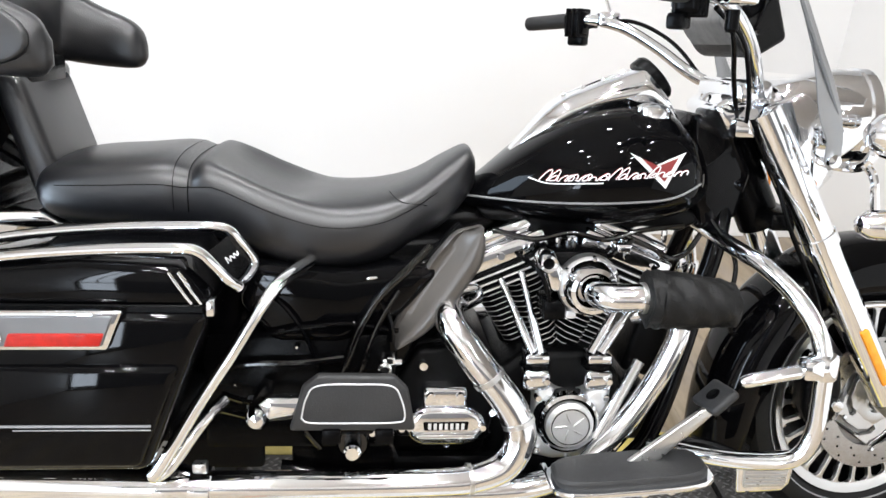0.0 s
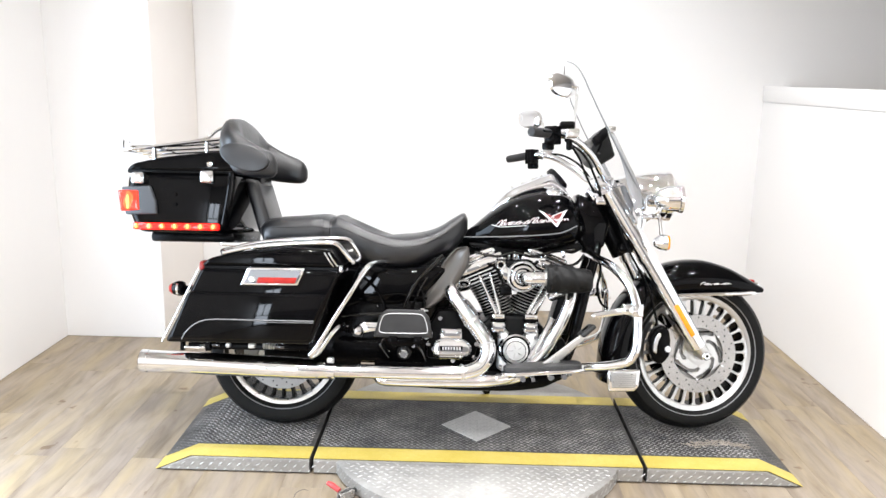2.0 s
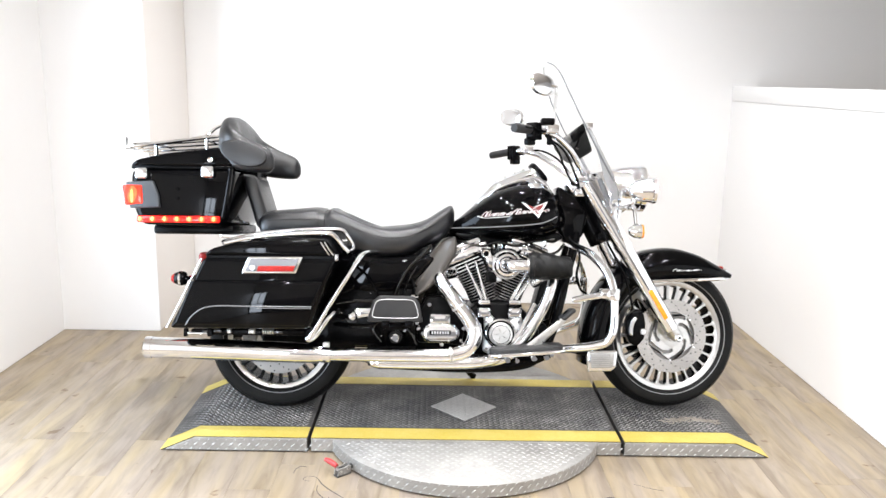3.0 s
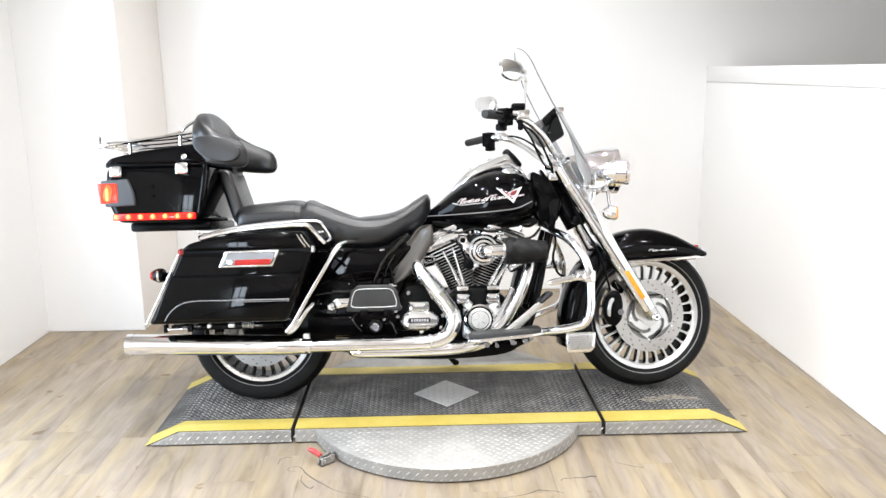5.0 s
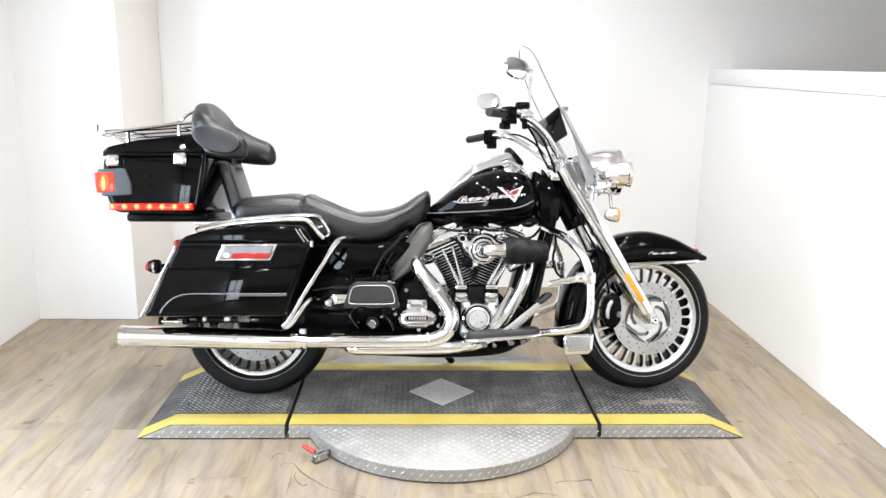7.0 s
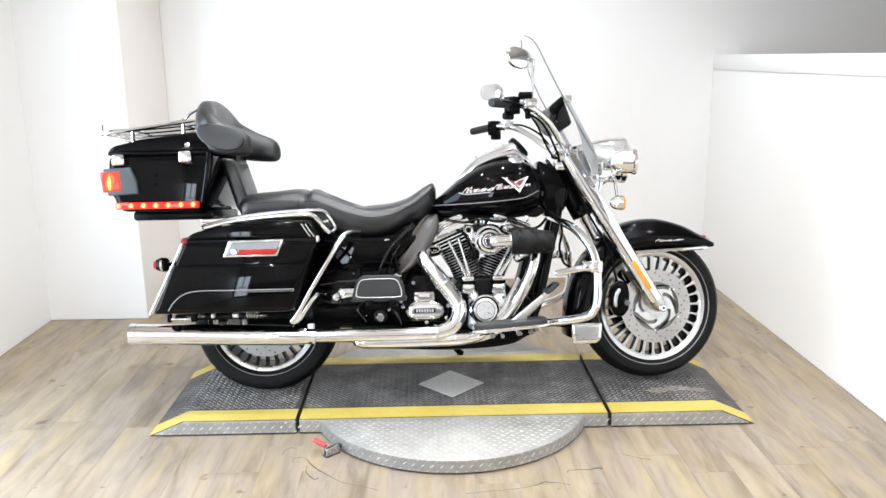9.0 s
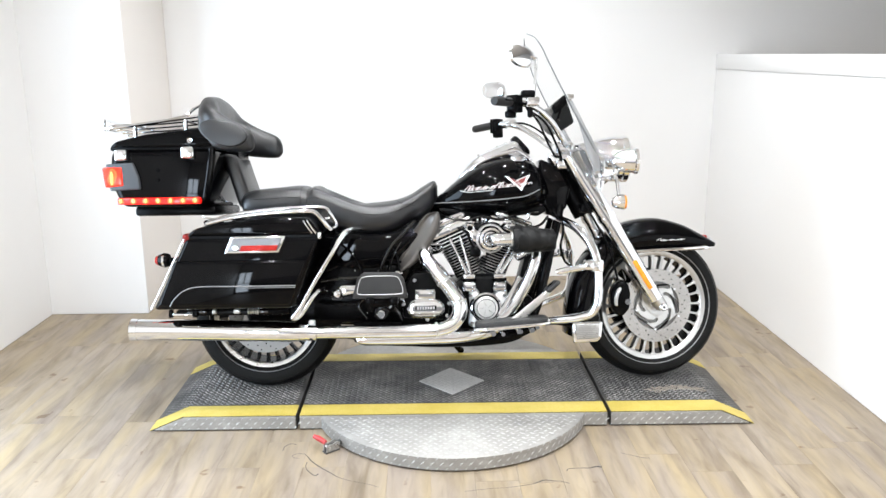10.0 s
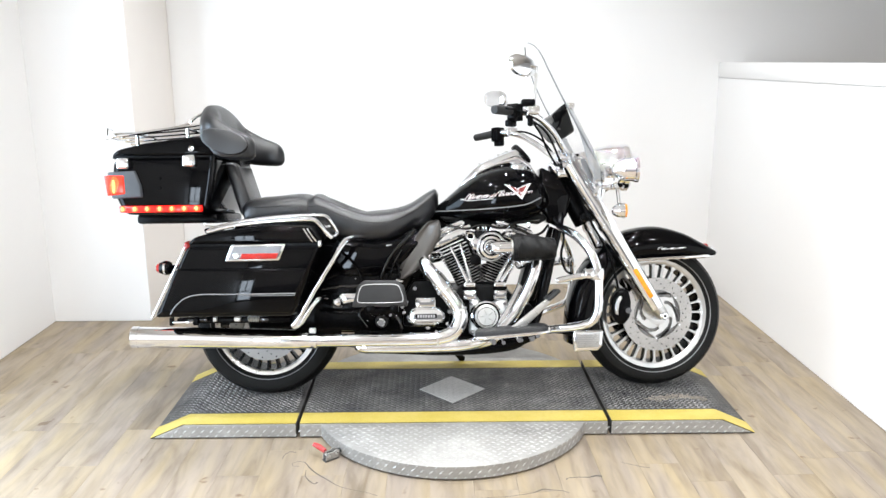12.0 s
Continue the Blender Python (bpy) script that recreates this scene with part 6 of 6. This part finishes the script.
def treads(inside, z, material, pitch=0.036, name="tread", x0=-1.3, x1=1.3, y0=-0.7, y1=0.4, long=0.0115, wide=0.0032, high=0.0018, worn=None):
    """Raised lozenges of a tread plate, turned in alternate directions."""
    verts, faces = [], []
    ny = int((y1 - y0) / (pitch * 0.5))
    nx = int((x1 - x0) / pitch)
    for j in range(ny):
        for i in range(nx):
            x, y = x0 + (i + 0.5 * (j % 2)) * pitch, y0 + j * pitch * 0.5
            if not inside(x, y):
                continue
            a = radians(35 if j % 2 else -35)
            ca, sa = math.cos(a), math.sin(a)
            b = len(verts)
            top = high * (worn(x, y) if worn else 1)
            for px, py, pz in ((-long, 0, 0), (0, -wide, 0), (long, 0, 0), (0, wide, 0), (-long * 0.45, 0, top), (long * 0.45, 0, top)):
                gx, gy = x + px * ca - py * sa, y + px * sa + py * ca
                verts.append((gx, gy, z(gx, gy) + pz - 0.0002))
            faces += [(b, b + 1, b + 4), (b + 1, b + 2, b + 5, b + 4), (b + 2, b + 3, b + 5), (b + 3, b, b + 4, b + 5)]
    ob = part(name, (verts, faces), material, plat, smooth=0)
    return tagged(ob, kind="stuff")


CREST, TIP = 1.055, 1.188


def deck_z(x, y):
    ax = abs(x)
    return PH if ax <= CREST else PH * max(0.02, 1 - (ax - CREST) / (TIP - CREST))


mid = part("middle_deck", box(-0.604, 0.604, -HW, HW + 0.01, 0, PH, 0.003, 1), DECK, plat, "dark worn tread plate deck")
EDGE = 0.225
for s in (-1, 1):
    # end sections slope down to the floor
    prof = [(s * 0.616, 0.0), (s * 0.616, PH), (s * CREST, PH), (s * TIP, 0.002), (s * TIP, 0.0)]
    part("ramp", slab_y(prof, -HW, HW + 0.01, 0.002, 1), DECK, plat, "dark tread plate end ramp")
    for y0, y1 in ((-HW - 0.003, -EDGE), (EDGE + 0.02, HW + 0.013)):
        top = [(s * 0.618, PH + 0.002), (s * CREST, PH + 0.002), (s * TIP, 0.004), (s * TIP, 0.0025), (s * CREST, PH), (s * 0.618, PH)]
        part("yellow_edge", slab_y(top, y0, y1, 0, 1), YELLOW, plat, "yellow painted edge")
    part("side_plate", slab_y([(s * 0.619, 0.007), (s * 0.619, PH - 0.003), (s * (CREST - 0.004), PH - 0.003), (s * (TIP - 0.02), 0.007)], -HW - 0.009, -HW + 0.001, 0.001, 1), BRIGHT, plat, "aluminium side plate")
for y0, y1 in ((-HW - 0.003, -EDGE), (EDGE + 0.02, HW + 0.013)):
    part("yellow_edge", box(-0.602, 0.602, y0, y1, PH, PH + 0.002, 0), YELLOW, plat, "yellow painted edge")
part("side_plate", box(-0.602, 0.602, -HW - 0.009, -HW + 0.001, 0.007, PH - 0.003, 0.001, 1), BRIGHT, plat, "aluminium side plate")
RD, CX, CY = 0.557, -0.004, -0.108
# the round plate shows in front of the deck and behind it
for y_cut, away, radius, cy in ((-HW - 0.0095, 1, RD, CY), (HW + 0.014, -1, 0.633, 0.0)):
    # a black ring below the rim is added for its dark contact line
    for name_, prof, material_, words in (("turntable", [(0.0, PH - 0.004), (radius - 0.003, PH - 0.004), (radius, PH - 0.006), (radius, 0.008), (radius - 0.006, 0.007), (0, 0.007)], BRIGHT, "round aluminium tread plate turntable"), ("turntable_skirt", [(0.0, 0.009), (radius - 0.025, 0.009), (radius - 0.025, 0.0), (0, 0.0)], SATIN, "recessed black ring for the dark contact line under the turntable")):
        bm = bmesh.new()
        me = bpy.data.meshes.new(name_)
        ver, fac = lathe(prof, (CX, cy, 0), "z", 96)
        me.from_pydata(ver, [], fac)
        bm.from_mesh(me)
        bpy.data.meshes.remove(me)
        bmesh.ops.bisect_plane(bm, geom=bm.verts[:] + bm.edges[:] + bm.faces[:], plane_co=(0, y_cut, 0), plane_no=(0, away, 0), clear_outer=True)
        part(name_, bm, material_, plat, words)
part("diamond_plate", slab_y([(-0.14, 0), (0, -0.143), (0.14, 0), (0, 0.143)], 0, 0.003, 0.0005, 1), INLAY, plat, "bright aluminium diamond inlay").matrix_basis = Matrix.Translation((0, 0, PH + 0.0035)) @ Matrix.Rotation(radians(-90), 4, "X")


def in_diamond(x, y):
    return abs(x) + abs(y) < 0.14


treads(lambda x, y: abs(x) < TIP - 0.015 and -EDGE + 0.012 < y < EDGE + 0.01 and abs(abs(x) - 0.61) > 0.016 and not in_diamond(x, y), deck_z, TREAD, x0=-1.19, x1=1.19, pitch=0.0235, long=0.0092, wide=0.0027, high=0.0028)
treads(lambda x, y: in_diamond(x, y) and abs(x) + abs(y) < 0.126, lambda x, y: PH + 0.0036, LOZENGE, name="diamond_tread", pitch=0.028, long=0.0105, wide=0.003, high=0.002)
# treads lowered mid-plate, both for wear and for glare that washes them out
treads(lambda x, y: (x - CX) ** 2 + (y - CY) ** 2 < (RD - 0.014) ** 2 and y < -HW - 0.02, lambda x, y: PH - 0.004, LOZENGE, name="turntable_tread", worn=lambda x, y: 0.4 + 0.6 * min(1, max(0, abs(x + 0.06) - 0.14) / 0.15))
treads(lambda x, y: abs(x) < TIP - 0.02 and (-HW + 0.012 < y < -EDGE - 0.008 or EDGE + 0.03 < y < HW) and abs(abs(x) - 0.61) > 0.016, lambda x, y: deck_z(x, y) + 0.002, YELLOW, name="edge_tread", x0=-1.19, x1=1.19, pitch=0.021, long=0.0078, wide=0.0024, high=0.0007)


def side_treads(curve, n, name):
    """Lozenges on an upright plate: curve(u) gives a point and its outward normal."""
    verts, faces = [], []
    for k in range(n):
        for row, zc, size in ((0, 0.0125, 0.7), (1, 0.0315, 1.0), (0, 0.0505, 0.5)):
            u = (k + 0.5 * row) / n
            (px, py), (nx, ny) = curve(u)
            if zc + 0.008 * size > deck_z(px, py) - 0.003:
                continue
            a = radians(42)
            tx, ty = -ny, nx
            b = len(verts)
            for q, w, h in ((-0.011, 0, 0), (0, -0.0032, 0), (0.011, 0, 0), (0, 0.0032, 0), (-0.005, 0, 0.0015), (0.005, 0, 0.0015)):
                along, up = size * (q * math.cos(a) - w * math.sin(a)), size * (q * math.sin(a) + w * math.cos(a))
                verts.append((px + tx * along + nx * h, py + ty * along + ny * h, zc + up))
            faces += [(b, b + 1, b + 4), (b + 1, b + 2, b + 5, b + 4), (b + 2, b + 3, b + 5), (b + 3, b, b + 4, b + 5)]
    return tagged(part(name, (verts, faces), LOZENGE, plat, smooth=0), kind="stuff")


side_treads(lambda u: ((-1.17 + 2.34 * u, -HW - 0.0092), (0, -1)), 68, "side_tread")
A0 = math.acos((HW + 0.012 + CY) / RD)


def rim_at(u):
    a = -A0 + 2 * A0 * u
    return (CX + RD * math.sin(a), CY - RD * math.cos(a)), (math.sin(a), -math.cos(a))


side_treads(rim_at, 38, "rim_tread")

# locking clamp at the turntable's edge
clamp = empty("turntable_clamp", "small steel locking clamp with a red handle beside the turntable", "clamp", pose(-0.462, -0.494, 0, 0, 0, 40))
part("handle", tube([(-0.032, 0.062, 0.046), (-0.026, 0.04, 0.044), (-0.018, 0.008, 0.036)], [0.008, 0.0105, 0.009], 12), surface("red_rubber", (0.5, 0.05, 0.05), 0.4), clamp, "red rubber handle")
part("base", box(-0.03, 0.03, -0.014, 0.014, 0.0, 0.006, 0.002), DECK, clamp)
for yy in (-0.013, 0.009):
    part("cheek", slab_y([(-0.028, 0.006), (0.028, 0.006), (0.032, 0.03), (0.022, 0.038), (0.0, 0.032), (-0.024, 0.034)], yy, yy + 0.004, 0.001, 1), BRIGHT, clamp, "worn steel side cheek")
part("jaw", box(-0.012, 0.05, -0.007, 0.007, 0.014, 0.03, 0.003), DECK, clamp)
part("bolt", lathe([(0, -0.018), (0.005, -0.018), (0.005, 0.018), (0, 0.018)], (-0.016, 0, 0.022), "y", 12), STEEL, clamp)
part("bolt", lathe([(0, -0.018), (0.005, -0.018), (0.005, 0.018), (0, 0.018)], (0.016, 0, 0.024), "y", 12), STEEL, clamp)

# pale tan scuffs worn into the right-hand ramp
scuff = surface("pale_scuff", (0.3, 0.265, 0.22), 0.65, vary=0.35, grain=40)
rnd = random.Random(21)
verts, faces = [], []
for k in range(260):
    u = rnd.random()
    x, y = 0.83 + 0.24 * u + rnd.gauss(0, 0.012), -0.09 - 0.07 * abs(u - 0.45) + rnd.gauss(0, 0.011)
    if deck_z(x, y) < PH:
        continue
    n, w, turn = rnd.uniform(0.002, 0.009), rnd.uniform(0.0006, 0.0022), rnd.uniform(-0.6, 0.5)
    b = len(verts)
    for dx, dy in ((-n, -0.3 * w), (-0.2 * n, -w), (n, 0.2 * w), (0.1 * n, w)):
        verts += [(x + dx, y + dy + turn * dx, PH + h) for h in (0.0002, 0.0026)]
    faces += [(b + 1, b + 3, b + 5, b + 7)] + [(b + q, b + (q + 2) % 8, b + (q + 2) % 8 + 1, b + q + 1) for q in (0, 2, 4, 6)]
tagged(part("scuff_patch", (verts, faces), scuff, plat, smooth=0), kind="stuff")

# ceiling lamps, the added ones behind the camera included
lamp_ob = None
for lx, ly in LAMPS + FILL_LAMPS:
    m = Matrix.Translation((lx, ly, CEILING))
    if lamp_ob is None:
        lamp_ob = empty("ceiling_lamp", "round recessed ceiling lamp with a metal ring", "lamp", m, "ceiling lamps")
        part("trim_ring", lathe([(0.065, 0.0), (0.09, 0.0), (0.09, -0.02), (0.065, -0.03)], axis="z", steps=28, closed=True), STEEL, lamp_ob)
    else:
        copy_thing(lamp_ob, m)

# dull grey scratches and curls on the floor round the turntable
scratch = surface("floor_scratch", (0.075, 0.066, 0.058), 0.7, vary=0.4, grain=60)
MARKS = (
    ([(0.386, -0.662), (0.394, -0.65), (0.439, -0.645), (0.469, -0.646), (0.493, -0.637), (0.508, -0.639), (0.513, -0.643)], 0.0035, 5),
    ([(0.02, -0.79), (0.1, -0.775), (0.17, -0.768), (0.245, -0.751), (0.269, -0.74), (0.297, -0.724), (0.325, -0.73), (0.354, -0.734), (0.381, -0.748)], 0.0022, 5),
    ([(-0.57, -0.548), (-0.595, -0.54), (-0.597, -0.522), (-0.58, -0.511), (-0.552, -0.52), (-0.53, -0.56), (-0.5, -0.6), (-0.456, -0.645), (-0.412, -0.688), (-0.371, -0.71), (-0.312, -0.733), (-0.272, -0.755)], 0.0018, 6),
    ([(-0.642, -0.49), (-0.638, -0.455), (-0.62, -0.435), (-0.6, -0.44)], 0.0014, 2),
    ([(-0.54, -0.575), (-0.537, -0.618), (-0.514, -0.657), (-0.496, -0.672), (-0.488, -0.66)], 0.002, 3),
    ([(0.604, -0.538), (0.641, -0.559), (0.674, -0.576), (0.701, -0.584)], 0.0012, 2),
)
for pts, width, bold in MARKS:
    n = len(pts)
    radii = [1.5 * width * (0.35 + 0.65 * math.exp(-((k - bold) / 1.6) ** 2)) for k in range(n)]
    ob = part("floor_scratch", tube([(x, y, 0.0002) for x, y in pts], radii, 6, 5), scratch, floor, smooth=0)
    ob.scale = (1, 1, 0.15)

# floor planks
PW = 0.152
plank_bm = box(-PW / 2 + 0.0002, PW / 2 - 0.0002, 0.0002, 0.9148, -0.006, 0.0, 0.0004, 1)
first = None
rnd = random.Random(11)
ncol = int((RIGHT - LEFT) / PW) + 1
for i in range(-1, ncol + 1):
    x = LEFT + (i + 0.5) * PW
    if x - PW / 2 > RIGHT or x + PW / 2 < LEFT:
        continue
    y = -6.2 + rnd.uniform(-0.9, 0)
    while y < BACK:
        m = Matrix.Translation((x, y, 0))
        if first is None:
            first = part("plank", plank_bm, WOOD, floor)
            first.matrix_basis = m
        else:
            share(first, m, floor)
        y += 0.915
